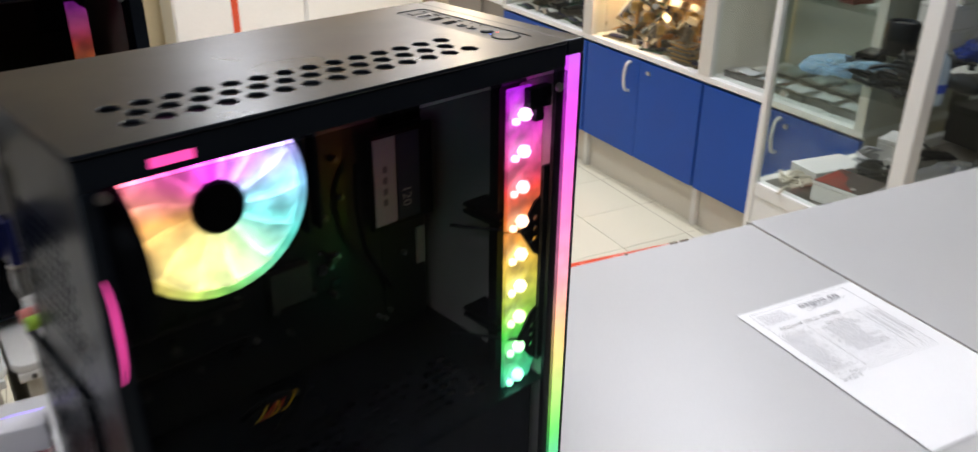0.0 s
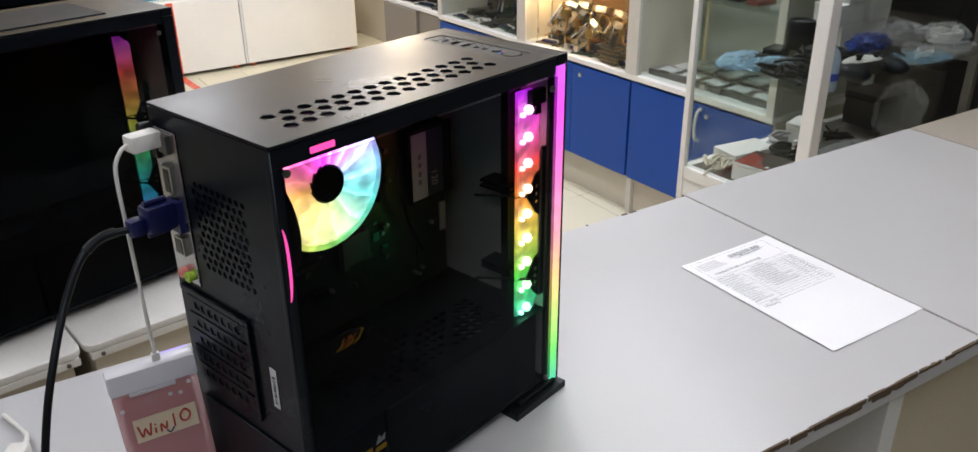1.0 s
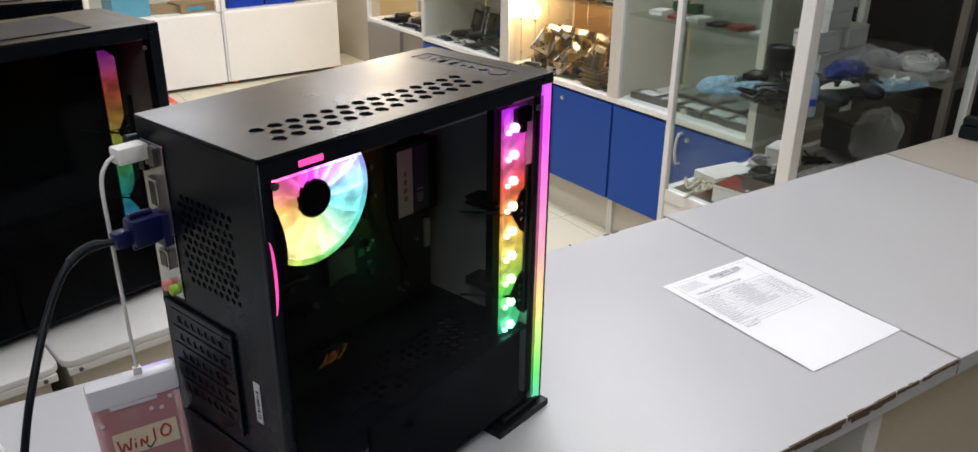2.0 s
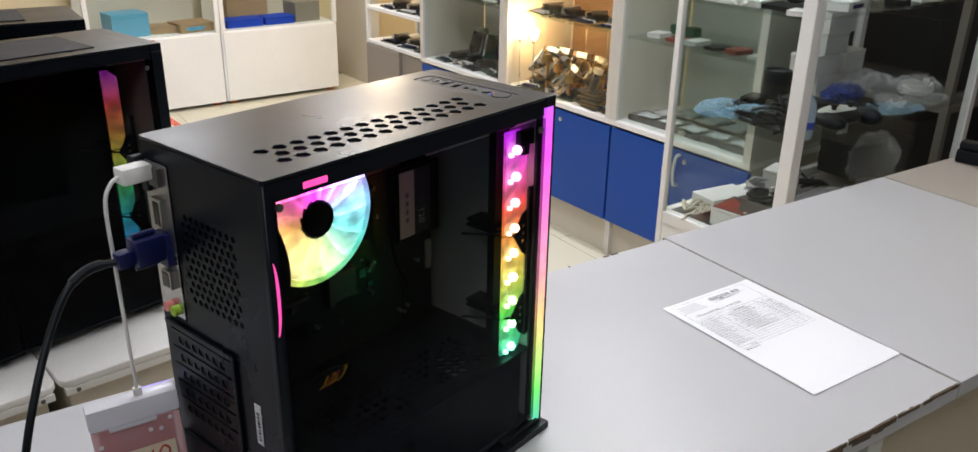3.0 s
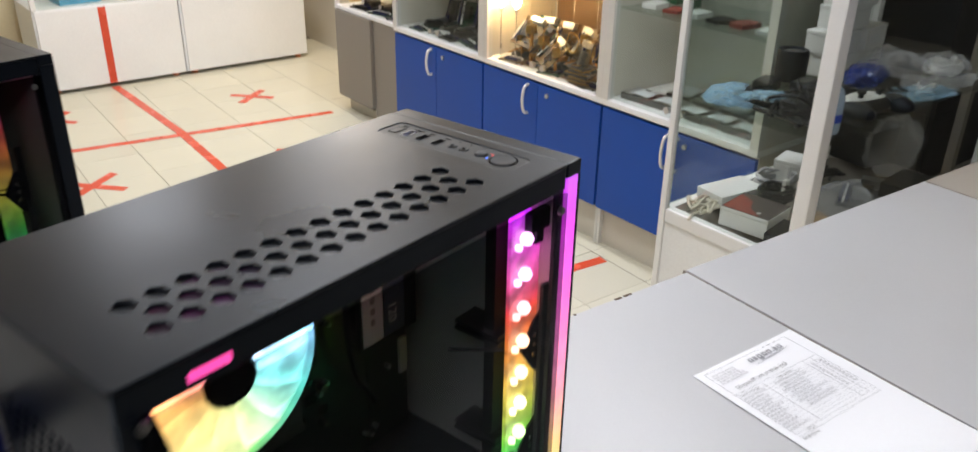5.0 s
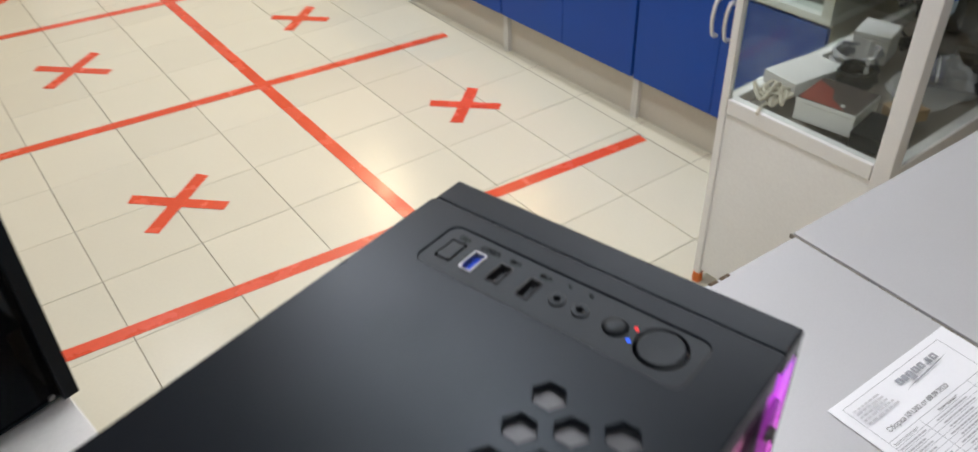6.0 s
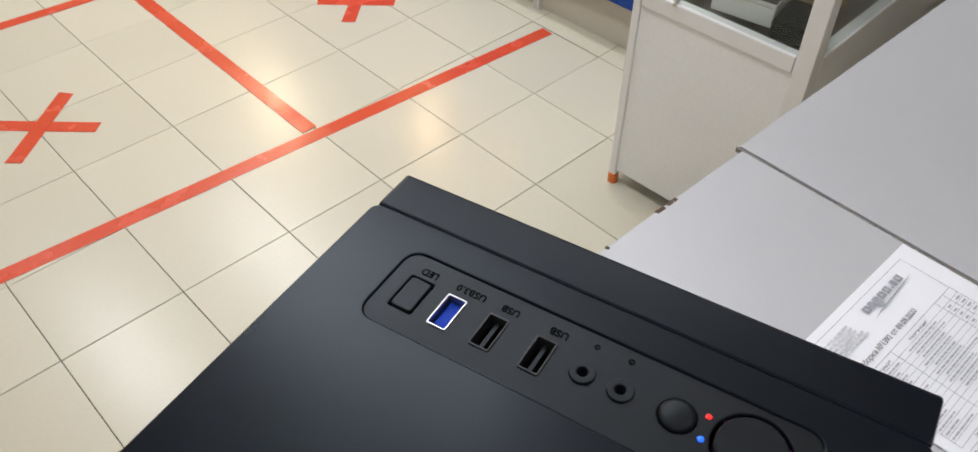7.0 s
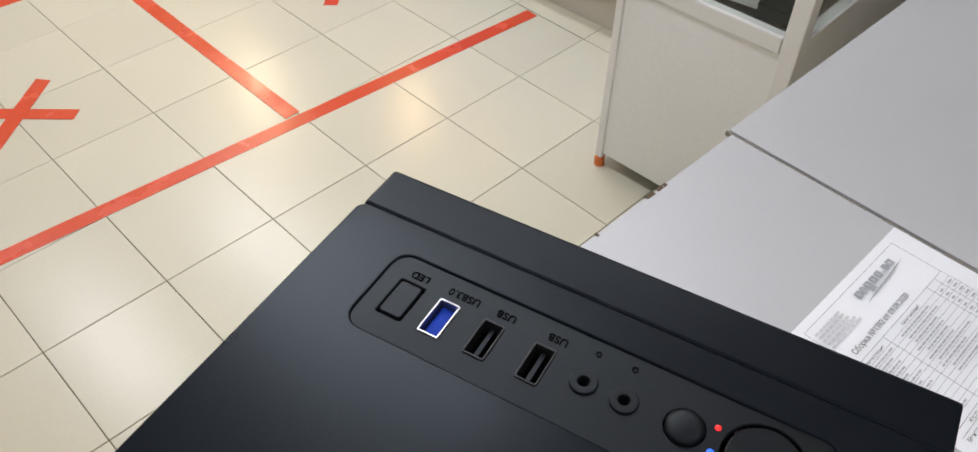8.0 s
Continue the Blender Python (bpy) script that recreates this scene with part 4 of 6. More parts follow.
def board_inside(pc):
    """Circuit board with cooler, memory, slots, cables and disc."""
    bd = part("circuit_board", B(((0.020, 0.158, 0.172), (0.262, 0.160, 0.425))), PCB, pc, "black circuit board")
    for x, z0, z1 in ((0.205, 0.29, 0.42), (0.217, 0.29, 0.42)):
        part("memory_module", B(((x, 0.128, z0), (x + 0.004, 0.158, z1)), bevel=0.0006), BLACK_PLASTIC, bd, "black memory module")
    part("heat_sink", B(*[((0.035, 0.138 + 0.0, 0.33 + 0.011 * i), (0.055, 0.158, 0.337 + 0.011 * i)) for i in range(7)], bevel=0.0008), DARK_METAL, bd)
    part("chip_cooler", B(((0.175, 0.148, 0.215), (0.215, 0.158, 0.252)), bevel=0.002), DARK_METAL, bd, "small finned chip cooler")
    for z in (0.268, 0.232, 0.196):
        part("slot", B(((0.045, 0.150, z), (0.150, 0.158, z + 0.006)), bevel=0.0008), BLACK_GLOSS, bd, "expansion slot")
    bm = N()
    for i in range(46):
        x, z = rnd.uniform(0.03, 0.255), rnd.uniform(0.18, 0.42)
        rod(bm, (x, 0.158, z), (x, 0.158 - rnd.uniform(0.004, 0.011), z), rnd.uniform(0.0022, 0.004), None, 10)
    tagged(part("capacitors", bm, DARK_METAL, bd, "", True), "small metal capacitors", kind="stuff")
    bm = N()
    for i in range(40):
        x, z, w = rnd.uniform(0.03, 0.25), rnd.uniform(0.18, 0.42), rnd.uniform(0.003, 0.010)
        box(bm, (x, 0.156, z), (x + w, 0.158, z + w * rnd.uniform(0.4, 1.2)))
    part("chips", bm, BLACK_GLOSS, bd)
    bm = N()
    for x, z in ((0.24, 0.235), (0.248, 0.243), (0.29, 0.16), (0.297, 0.155), (0.303, 0.162), (0.16, 0.19), (0.07, 0.285), (0.255, 0.30), (0.32, 0.33), (0.322, 0.22)):
        rod(bm, (x, 0.1585, z), (x, 0.153, z), 0.0024, None, 10)
    part("screw_heads", bm, STEEL, bd, "bright screw heads", True)
    # cooler with the lit fan facing the glass
    cool = part("cpu_cooler", B(*[((0.062 + 0.0052 * i, 0.090, 0.318), (0.0632 + 0.0052 * i, 0.140, 0.414)) for i in range(18)]), DARK_METAL, pc, "finned cpu cooler")
    fan(pc, "cooler_fan", (0.106, 0.072, 0.366), "y", 0.063, wheel_1, ring_1, BLACK_PLASTIC, 13, "rainbow lit cooler fan")
    rf = fan(pc, "rear_fan", (0.024, 0.092, 0.345), "x", 0.056, BLACK_PLASTIC, BLACK_PLASTIC, BLACK_PLASTIC, 9, "black unlit rear fan")
    # glowing crescent laid on the rear pillar, stands for fan light shining through
    arc = [(0.0035 + 0.0052 * math.cos(radians(a)), 0.341 + 0.036 * math.sin(radians(a))) for a in range(-80, 81, 16)]
    arc += [(0.0035 + 0.0022 * math.cos(radians(a)), 0.341 + 0.036 * math.sin(radians(a))) for a in range(80, -81, -16)]
    part("lit_rim", plate(arc, [], 0.001, 0, Matrix.Translation((0, -0.0002, 0)) @ Matrix.Rotation(radians(90), 4, "X")), pink_glow, rf, "pink glowing crescent on the pillar for fan light shining through")
    # disc with its printed label
    ssd = part("disc", B(((0.283, 0.146, 0.258), (0.353, 0.153, 0.352)), bevel=0.001), BLACK_PLASTIC, pc, "black solid state disc")
    part("disc_label", B(((0.285, 0.1450, 0.263), (0.309, 0.1462, 0.348))), LABEL_WHITE, ssd, "pale printed label")
    part("disc_band", B(((0.311, 0.1450, 0.263), (0.336, 0.1462, 0.348))), surface("slate_blue_label", (0.05, 0.07, 0.13), 0.4), ssd, "slate blue label band")
    m = Matrix(((0, -1, 0, 0.333), (0, 0, -1, 0.1447), (1, 0, 0, 0.268), (0, 0, 0, 1)))
    part("label_letters", letters("120", 0.014, Matrix(((0, 1, 0, 0.316), (0, 0, -1, 0.1447), (-1, 0, 0, 0.296), (0, 0, 0, 1))), 0.0001), LABEL_WHITE, ssd)
    bm = N()
    for i in range(4):
        box(bm, (0.294, 0.1445, 0.282 + 0.011 * i), (0.299, 0.1449, 0.2885 + 0.011 * i))
    part("label_marks", bm, PALE_INK, ssd)
    for z in (0.20, 0.30):
        part("tray_clip", B(((0.340, 0.157, z), (0.350, 0.166, z + 0.04)), bevel=0.001), GREY_INNER, pc)
    part("tray_edge", B(((0.300, 0.160, 0.136), (0.352, 0.163, 0.34)), bevel=0.001), DARK_INNER, pc, "black steel cable tray")
    wr = part("wire_bundle", tube(N(), [(0.13, 0.14, 0.128), (0.140, 0.13, 0.142), (0.155, 0.125, 0.148), (0.172, 0.13, 0.140), (0.185, 0.14, 0.130)], 0.0032, 8), BLACK_PLASTIC, pc, "black power cable bundle", True)
    g = random.Random(31)
    for i in range(7):
        mt = (YELLOW, RED_WIRE, ORANGE, YELLOW, RED_WIRE, BLACK_PLASTIC, YELLOW)[i]
        x = 0.146 + 0.0042 * i
        part("wire", tube(N(), [(x - 0.010, 0.126, 0.1295), (x - 0.004 + g.uniform(-0.002, 0.002), 0.122, 0.136 + g.uniform(0, 0.003)), (x + 0.003 + g.uniform(-0.003, 0.003), 0.126, 0.141 + g.uniform(-0.002, 0.003)), (x + 0.008 + g.uniform(-0.003, 0.004), 0.136, 0.136)], 0.0010, 6, 5), mt, wr, "coloured power wire", True)
    part("board_cable", tube(N(), [(0.27, 0.150, 0.33), (0.262, 0.140, 0.30), (0.268, 0.138, 0.25), (0.29, 0.150, 0.215), (0.305, 0.155, 0.19)], 0.0028, 8), BLACK_PLASTIC, pc, "black cable", True)
    # shroud badge: plain shapes in place of the maker's mark
    bg = part("badge", B(((0.064, 0.0040, 0.070), (0.082, 0.0046, 0.092)), ((0.086, 0.0040, 0.082), (0.101, 0.0046, 0.088))), YELLOW, pc, "yellow badge stripes")
    part("badge_mark", plate([(0.087, 0.091), (0.099, 0.093), (0.101, 0.101), (0.095, 0.097), (0.092, 0.103)], [], 0.0006, 0, Matrix.Translation((0, 0.0044, 0)) @ Matrix.Rotation(radians(90), 4, "X")), LABEL_WHITE, bg, "white emblem shape")


TURN_PC = 13.5
SIZE_TWO = Matrix.Diagonal((1.02, 0.99, 1.042, 1))
SIZE_PC = Matrix.Diagonal((1.02, 0.99, 1, 1))
pc1 = computer("computer_tower", "black computer tower with rainbow lights behind a smoked glass side", pose(-0.016, 0.501, TOP, 0, 0, TURN_PC) @ SIZE_PC, {"edge": True}, True)
part("edge_light", B(((0.3755, -0.0012, 0.014), (L - 0.0030, 0.0032, H - 0.0125)), bevel=0.0008), edge_1, pc1, "glowing rainbow edge strip")
part("light_slot", plate(rounded(0.040, 0.4335, 0.066, 0.4395, 0.001), [], 0.0012, 0, Matrix.Translation((0, -0.0004, 0)) @ Matrix.Rotation(radians(90), 4, "X")), pink_glow, pc1, "pink lit slot")
light_column(pc1, column_1, dots_1)
rear_sockets(pc1)
board_inside(pc1)
pc2 = computer("computer_tower", "black computer tower with lit strip behind dark glass", pose(-0.2446, 1.220, PT, 0, 0, 13.7) @ SIZE_TWO, {}, False)
light_column(pc2, column_2, None, -0.035)
pc3 = computer("computer_tower", "plain black computer tower behind another tower", pose(-0.304, 1.632, PT, 0, 0, -3.0) @ SIZE_TWO, {}, False)

# ---- the printed sheet on the counter ----
sheet = thing("printed_sheet", "white printed sheet with a parts table on the counter", "paper", pose(0.8510, 0.5700, TOP, 0, 0, -2.6) @ Matrix.Diagonal((1.01, 1.025, 1, 1)))
bm = N()
nx, ny = 14, 18
def page_z(i, j):
    return 0.0014 + 0.0012 * noise.noise((i * 0.25, j * 0.2, 3.1)) + 0.0025 * max(0, abs(2 * i / nx - 1) - 0.75)


layers = [[[bm.verts.new((-0.105 + 0.21 * i / nx, -0.1485 + 0.297 * j / ny, page_z(i, j) - d)) for j in range(ny + 1)] for i in range(nx + 1)] for d in (0, 0.0003)]
for lay in layers:
    for i in range(nx):
        for j in range(ny):
            bm.faces.new((lay[i][j], lay[i + 1][j], lay[i + 1][j + 1], lay[i][j + 1]))
part("page", bm, PAPER, sheet, "", True)
ZP = 0.0034


def bars(name, rects, material, label="", kind=""):
    b = N()
    for x0, y0, x1, y1 in rects:
        box(b, (x0, y0, ZP - 0.0001), (x1, y1, ZP))
    return tagged(part(name, b, material, sheet, label), kind=kind)


def flat_text(name, text, size, x, y, material):
    return part(name, letters(text, size, Matrix.Translation((x, y, ZP))), material, sheet)


T0, T1, TL, TR = 0.0855, -0.0075, -0.0935, 0.0795
ROW = 0.0060
lines = [(TL, T0, TR, T0 + 0.0004), (TL, T1, TR, T1 + 0.0004), (TL, T1 - 0.0065, TR, T1 - 0.0061)]
rows = [T0 - 0.0085 - ROW * i for i in range(14)]
lines += [(TL, y, TR, y + 0.0003) for y in rows]
lines += [(x, T1, x + 0.0004, T0) for x in (TL, -0.042, 0.0475, 0.0640, TR)]
lines += [(TL, 0.1385, TR, 0.1389), (TL, T0, TL + 0.0004, 0.1389), (TR - 0.0004, T0, TR, 0.1389)]
bars("table_grid", lines, GRID_INK, "thin table lines", "stuff")
words = []
for k, y in enumerate(rows[:13]):
    for x, end in ((-0.091, -0.091 + rnd.uniform(0.018, 0.040)), (-0.034 + rnd.uniform(0, 0.010), 0.012 + rnd.uniform(0, 0.022))):
        if k > 9 and x > -0.05:
            continue
        while x < end:
            w = rnd.uniform(0.003, 0.008)
            words.append((x, y - 0.0042, x + w, y - 0.0025))
            x += w + 0.0013
    if k < 10:
        words.append((0.0525, y - 0.0044, 0.0580, y - 0.0024)), words.append((0.0690, y - 0.0044, 0.0765, y - 0.0024))
bars("small_print", words, SMALL_INK, "rows of small print", "stuff")
heads = []
for i in range(5):
    x, end = -0.088, -0.088 + rnd.uniform(0.036, 0.052)
    while x < end:
        w = rnd.uniform(0.004, 0.010)
        heads.append((x, 0.1290 - 0.0046 * i, x + w, 0.1312 - 0.0046 * i))
        x += w + 0.0014
bars("letterhead_lines", heads, FAINT_INK, "faint letterhead lines", "stuff")
# the shop's mark: plain upright blocks over a curved sweep
for i, (w, lift, fall) in enumerate(((0.0085, 0, 0), (0.0060, 0, 0), (0.0085, 0, 0.0035), (0.0085, 0, 0), (0.0085, 0, 0), (0.0025, -0.0055, 0), (0.0060, 0, 0), (0.0090, 0, 0))):
    x = -0.0150 + (0, 0.0105, 0.0185, 0.0290, 0.0395, 0.0500, 0.0545, 0.0625)[i]
    part("emblem_block", plate(rounded(x, 0.1230 - fall, x + w, 0.1312 + lift, 0.0009, 3), [rounded(x + w * 0.34, 0.1252, x + w * 0.66, 0.1290, 0.0006, 3)] if w > 0.008 else [], 0.0001, 0, Matrix.Translation((0, 0, ZP))), EMBLEM_INK, sheet, "grey emblem block")
sweep = [(-0.014 + 0.080 * k / 12, 0.1150 + 0.0065 * (k / 12) ** 0.6) for k in range(13)]
part("emblem_sweep", plate(sweep + [(x, y - 0.0016 * math.sin(math.pi * (x + 0.014) / 0.080) - 0.0002) for x, y in reversed(sweep)], [], 0.0001, 0, Matrix.Translation((0, 0, ZP))), EMBLEM_INK, sheet, "grey curved sweep")
flat_text("heading", "Сборка №1392 от 09.09.2020", 0.0081, -0.0800, 0.0925, INK)
flat_text("column_heading", "Наименование", 0.0048, -0.0145, T0 - 0.0066, INK)
flat_text("column_heading", "Комплектующие", 0.0048, -0.0905, T0 - 0.0066, INK)
flat_text("total", "Итого", 0.0052, -0.0720, T1 - 0.0050, INK)
flat_text("signature_line", "Менеджер", 0.0058, -0.0920, T1 - 0.0130, INK)

# ---- cables and the drive behind the tower ----
DX, DY, DZ = -0.1035, 0.652, TOP
drv = thing("external_drive", "pink see-through drive case with a handwritten tape label", "drive", pose(DX, DY, DZ, -3, -2, -6))
part("case_body", B(((-0.043, 0, 0.0), (0.043, 0.022, 0.163)), bevel=0.004), PINK_CASE, drv, "pink see-through body", True)
part("case_cap", B(((-0.044, -0.001, 0.1635), (0.044, 0.023, 0.188)), bevel=0.004), FROST, drv, "frosted white cap", True)
part("cap_step", B(((-0.026, -0.0012, 0.1595), (0.020, 0.010, 0.1634)), bevel=0.001), FROST, drv, "frosted step under the cap")
part("case_board", B(((-0.036, 0.006, 0.006), (0.036, 0.009, 0.158))), PINK_BOARD, drv, "pinkish inner board")
part("case_chip", B(((-0.016, 0.0035, 0.139), (0.000, 0.0058, 0.153)), bevel=0.0006), LABEL_WHITE, drv, "pale square chip")
part("violet_glow", B(((0.012, 0.0235, 0.181), (0.041, 0.0250, 0.1865)), bevel=0.0006), VIOLET_LED, drv, "violet status light")
for rx, rz in ((-0.036, 0.146), (0.032, 0.158), (0.012, 0.150), (0.022, 0.148)):
    part("screw", rod(N(), (rx, 0.0, rz), (rx, -0.001, rz), 0.0022), LABEL_WHITE, drv, "", True)
tl = part("tape_label", B(((-0.030, -0.0008, 0.104), (0.033, -0.0002, 0.132))), MASKING, drv, "strip of masking tape")
TAPE_FACE = Matrix(((1, 0, 0, 0), (0, 0, -1, -0.0010), (0, 1, 0, 0), (0, 0, 0, 1)))


def stroke(points):
    """One pen stroke on the tape, in the plane of the label."""
    return part("pen_stroke", tube(N(), [TAPE_FACE @ Vector((x, z, 0)) for x, z in points], 0.0010, 6, 4), RED_PEN, tl, "red pen stroke", True)


stroke([(-0.0265, 0.1240), (-0.0235, 0.1100), (-0.0200, 0.1190), (-0.0165, 0.1095), (-0.0135, 0.1235)])
stroke([(-0.0105, 0.1105), (-0.0100, 0.1165)])
stroke([(-0.0098, 0.1200), (-0.0095, 0.1210)])
stroke([(-0.0050, 0.1100), (-0.0040, 0.1185), (0.0000, 0.1115), (0.0020, 0.1200)])
stroke([(0.0090, 0.1115), (0.0095, 0.1265)])
stroke([(0.0200, 0.1275), (0.0160, 0.1215), (0.0175, 0.1145), (0.0230, 0.1145), (0.0260, 0.1215), (0.0225, 0.1270), (0.0195, 0.1270)])
part("tick", tube(N(), [TAPE_FACE @ Vector(q) for q in ((0.000, 0.1095, 0), (0.0035, 0.1058, 0), (0.008, 0.1110, 0))], 0.0008, 5, 3), NAVY, tl, "blue pen tick")


def on_pc(x, y, z):
    return pc1.matrix_world @ Vector((x, y, z))


bpy.context.view_layer.update()
wc = thing("usb_cable", "white usb cable from the tower to the drive", "cable")
part("plug", box(N(), (-0.033, 0.164, 0.414), (-0.004, 0.182, 0.430), 0.0025), WHITE_PLASTIC, wc, "white usb plug", True).matrix_basis = pc1.matrix_world
c0 = on_pc(-0.033, 0.173, 0.422)
top_d = Vector((DX + 0.003, DY + 0.019, DZ + 0.189))
part("cord", tube(N(), [c0, c0 + Vector((-0.008, -0.002, -0.005)), c0 + Vector((-0.015, -0.002, -0.024)), c0.lerp(top_d, 0.36) + Vector((-0.010, 0, 0)), c0.lerp(top_d, 0.70) + Vector((-0.005, 0, 0)), top_d], 0.0019, 10), WHITE_PLASTIC, wc, "thin white cord", True)
part("end_plug", B(((top_d.x - 0.004, top_d.y - 0.003, top_d.z - 0.004), (top_d.x + 0.004, top_d.y + 0.003, top_d.z + 0.007)), bevel=0.001), WHITE_PLASTIC, wc)
vc = thing("screen_cable", "black screen cable with a blue plug in the tower", "cable")
vp = part("plug", box(box(N(), (-0.036, 0.153, 0.336), (-0.008, 0.175, 0.363), 0.004), (-0.052, 0.157, 0.338), (-0.036, 0.171, 0.355), 0.004), NAVY, vc, "blue plug", True)
vp.matrix_basis = pc1.matrix_world
for zz in (0.3335, 0.3655):
    part("plug_screw", rod(N(), (-0.034, 0.164, zz), (-0.012, 0.164, zz), 0.0026), NAVY, vp, "", True)
v0 = on_pc(-0.050, 0.164, 0.346)
pts = [v0, (-0.128, 0.650, 1.231), (-0.150, 0.640, 1.220), (-0.173, 0.625, 1.188), (-0.195, 0.600, 1.150), (-0.214, 0.580, 1.105), (-0.238, 0.560, 1.02), (-0.262, 0.545, 0.93), (-0.285, 0.52, 0.892), (-0.36, 0.47, 0.892)]
part("cord", tube(N(), pts, 0.0035, 12), BLACK_PLASTIC, vc, "thick black cord", True)
part("strain_relief", tube(N(), smooth_line(pts, 8)[4:15], 0.0048, 12, 2), BLACK_PLASTIC, vc, "ribbed black sleeve", True)
sk = thing("power_strip", "white power strip on the counter", "power strip", pose(-0.262, 0.80, TOP, 0, 0, 60))
part("strip_body", B(((-0.11, -0.028, 0), (0.02, 0.028, 0.04)), bevel=0.006), WHITE_PLASTIC, sk, "", True)
part("strip_socket", plate(disc_line(-0.03, 0, 0.019), [disc_line(-0.037, 0, 0.0025, 10), disc_line(-0.023, 0, 0.0025, 10)], 0.002, 0.0004, Matrix.Translation((0, 0, 0.0415))), GREY_BOARD, sk, "round socket", True)
part("plug_body", B(((0.021, -0.012, 0.008), (0.052, 0.012, 0.030)), bevel=0.004), WHITE_PLASTIC, sk, "white plug", True)
part("cord", tube(N(), [(0.05, 0, 0.018), (0.075, 0.004, 0.016), (0.10, 0.02, 0.008), (0.14, 0.06, 0.004)], 0.0032, 8), WHITE_PLASTIC, sk, "white cord", True)
hc = thing("hanging_cable", "black cable hanging in front of the tower", "cable")
part("cord", tube(N(), [(-0.20, 0.62, 2.0), (-0.203, 0.62, 1.70), (-0.200, 0.625, 1.585), (-0.206, 0.63, 1.545), (-0.225, 0.63, 1.52), (-0.26, 0.63, 1.51), (-0.32, 0.63, 1.52), (-0.36, 0.63, 1.60), (-0.38, 0.63, 2.0), (-0.38, 0.63, ZC)], 0.0035, 10), BLACK_PLASTIC, hc, "", True)


# ---- goods in the cabinets ----


def put(x, y, z, rz=0):
    return pose(x, y, z, 0, 0, rz)


def carton(m, size, material, lab, tab=None):
    w, d, h = size
    c = thing("carton", lab, "box", m)
    part("box_body", B(((-w / 2, -d / 2, 0), (w / 2, d / 2, h * 0.82)), bevel=0.002), material, c)
    part("box_lid", B(((-w / 2 - 0.001, -d / 2 - 0.001, h * 0.82 + 0.0008), (w / 2 + 0.001, d / 2 + 0.001, h)), bevel=0.002), material, c)
    if tab:
        part("print", B(((-w * 0.32, -d / 2 - 0.0022, h * 0.25), (w * 0.2, -d / 2 - 0.0008, h * 0.65))), tab, c, "printed patch")
    return c


def crumple(m, size, material, lab, name="plastic_bag", cat="bag", seed=1):
    b_m = N()
    bmesh.ops.create_icosphere(b_m, subdivisions=5, radius=1)
    for v in b_m.verts:
        n = v.co.normalized()
        fold = 1 - 2 * abs(noise.noise(n * 3.1 + Vector((0, seed, 0)))) + 0.55 * (1 - 2 * abs(noise.noise(n * 6.7 + Vector((seed, 0, 3))))) + 0.25 * (1 - 2 * abs(noise.noise(n * 14.0 + Vector((0, 2, seed)))))
        k = 0.92 + 0.30 * noise.noise(n * 1.8 + Vector((seed, 0, 0))) + 0.16 * fold
        flat = 1 + 0.35 * abs(noise.noise((n.x * 2 + seed, n.y * 2, 1.0)))
        v.co = Vector((n.x * size[0] * k * flat, n.y * size[1] * k * flat, max(0.0006, size[2] * (0.9 + n.z * k) + 0.12 * size[2] * fold)))
    c = thing(name, lab, cat, m)
    part("film", b_m, material, c, "").visible_shadow = material is not BAG
    return c


def coil(m, r, wire, turns, material, lab):
    c = thing("cable_coil", lab, "cable", m)
    g = random.Random(int(r * 9000) + turns)
    pts = []
    for i in range(turns * 14):
        a = 2 * math.pi * i / 14
        q = r * (1 + 0.12 * g.uniform(-1, 1))
        pts.append((q * math.cos(a), q * 0.85 * math.sin(a), wire * 1.2 + wire * 1.3 * (i / 14) + g.uniform(0, wire)))
    part("cord", tube(N(), pts, wire, 6, 3), material, c, "", True)
    part("tie", B(((r * 0.8, -0.006, 0.0), (r * 1.2, 0.006, wire * (turns * 1.4 + 3))), bevel=0.002), WHITE_PLASTIC, c, "cable tie")
    return c


def heap(m, spread, wire, n, material, lab, seed):
    c = thing("cable_heap", lab, "cable", m)
    g = random.Random(seed)
    for k in range(n):
        pts = [(g.gauss(0, spread * 0.55), g.gauss(0, spread * 0.4), wire + abs(g.gauss(0, spread * 0.22))) for _ in range(7)]
        part("cord", tube(N(), pts, wire, 6, 5), material, c, "", True)
    part("plug", B(((spread * 0.3, -0.012, 0), (spread * 0.3 + 0.035, 0.012, 0.016)), bevel=0.003), material, c)
    return c


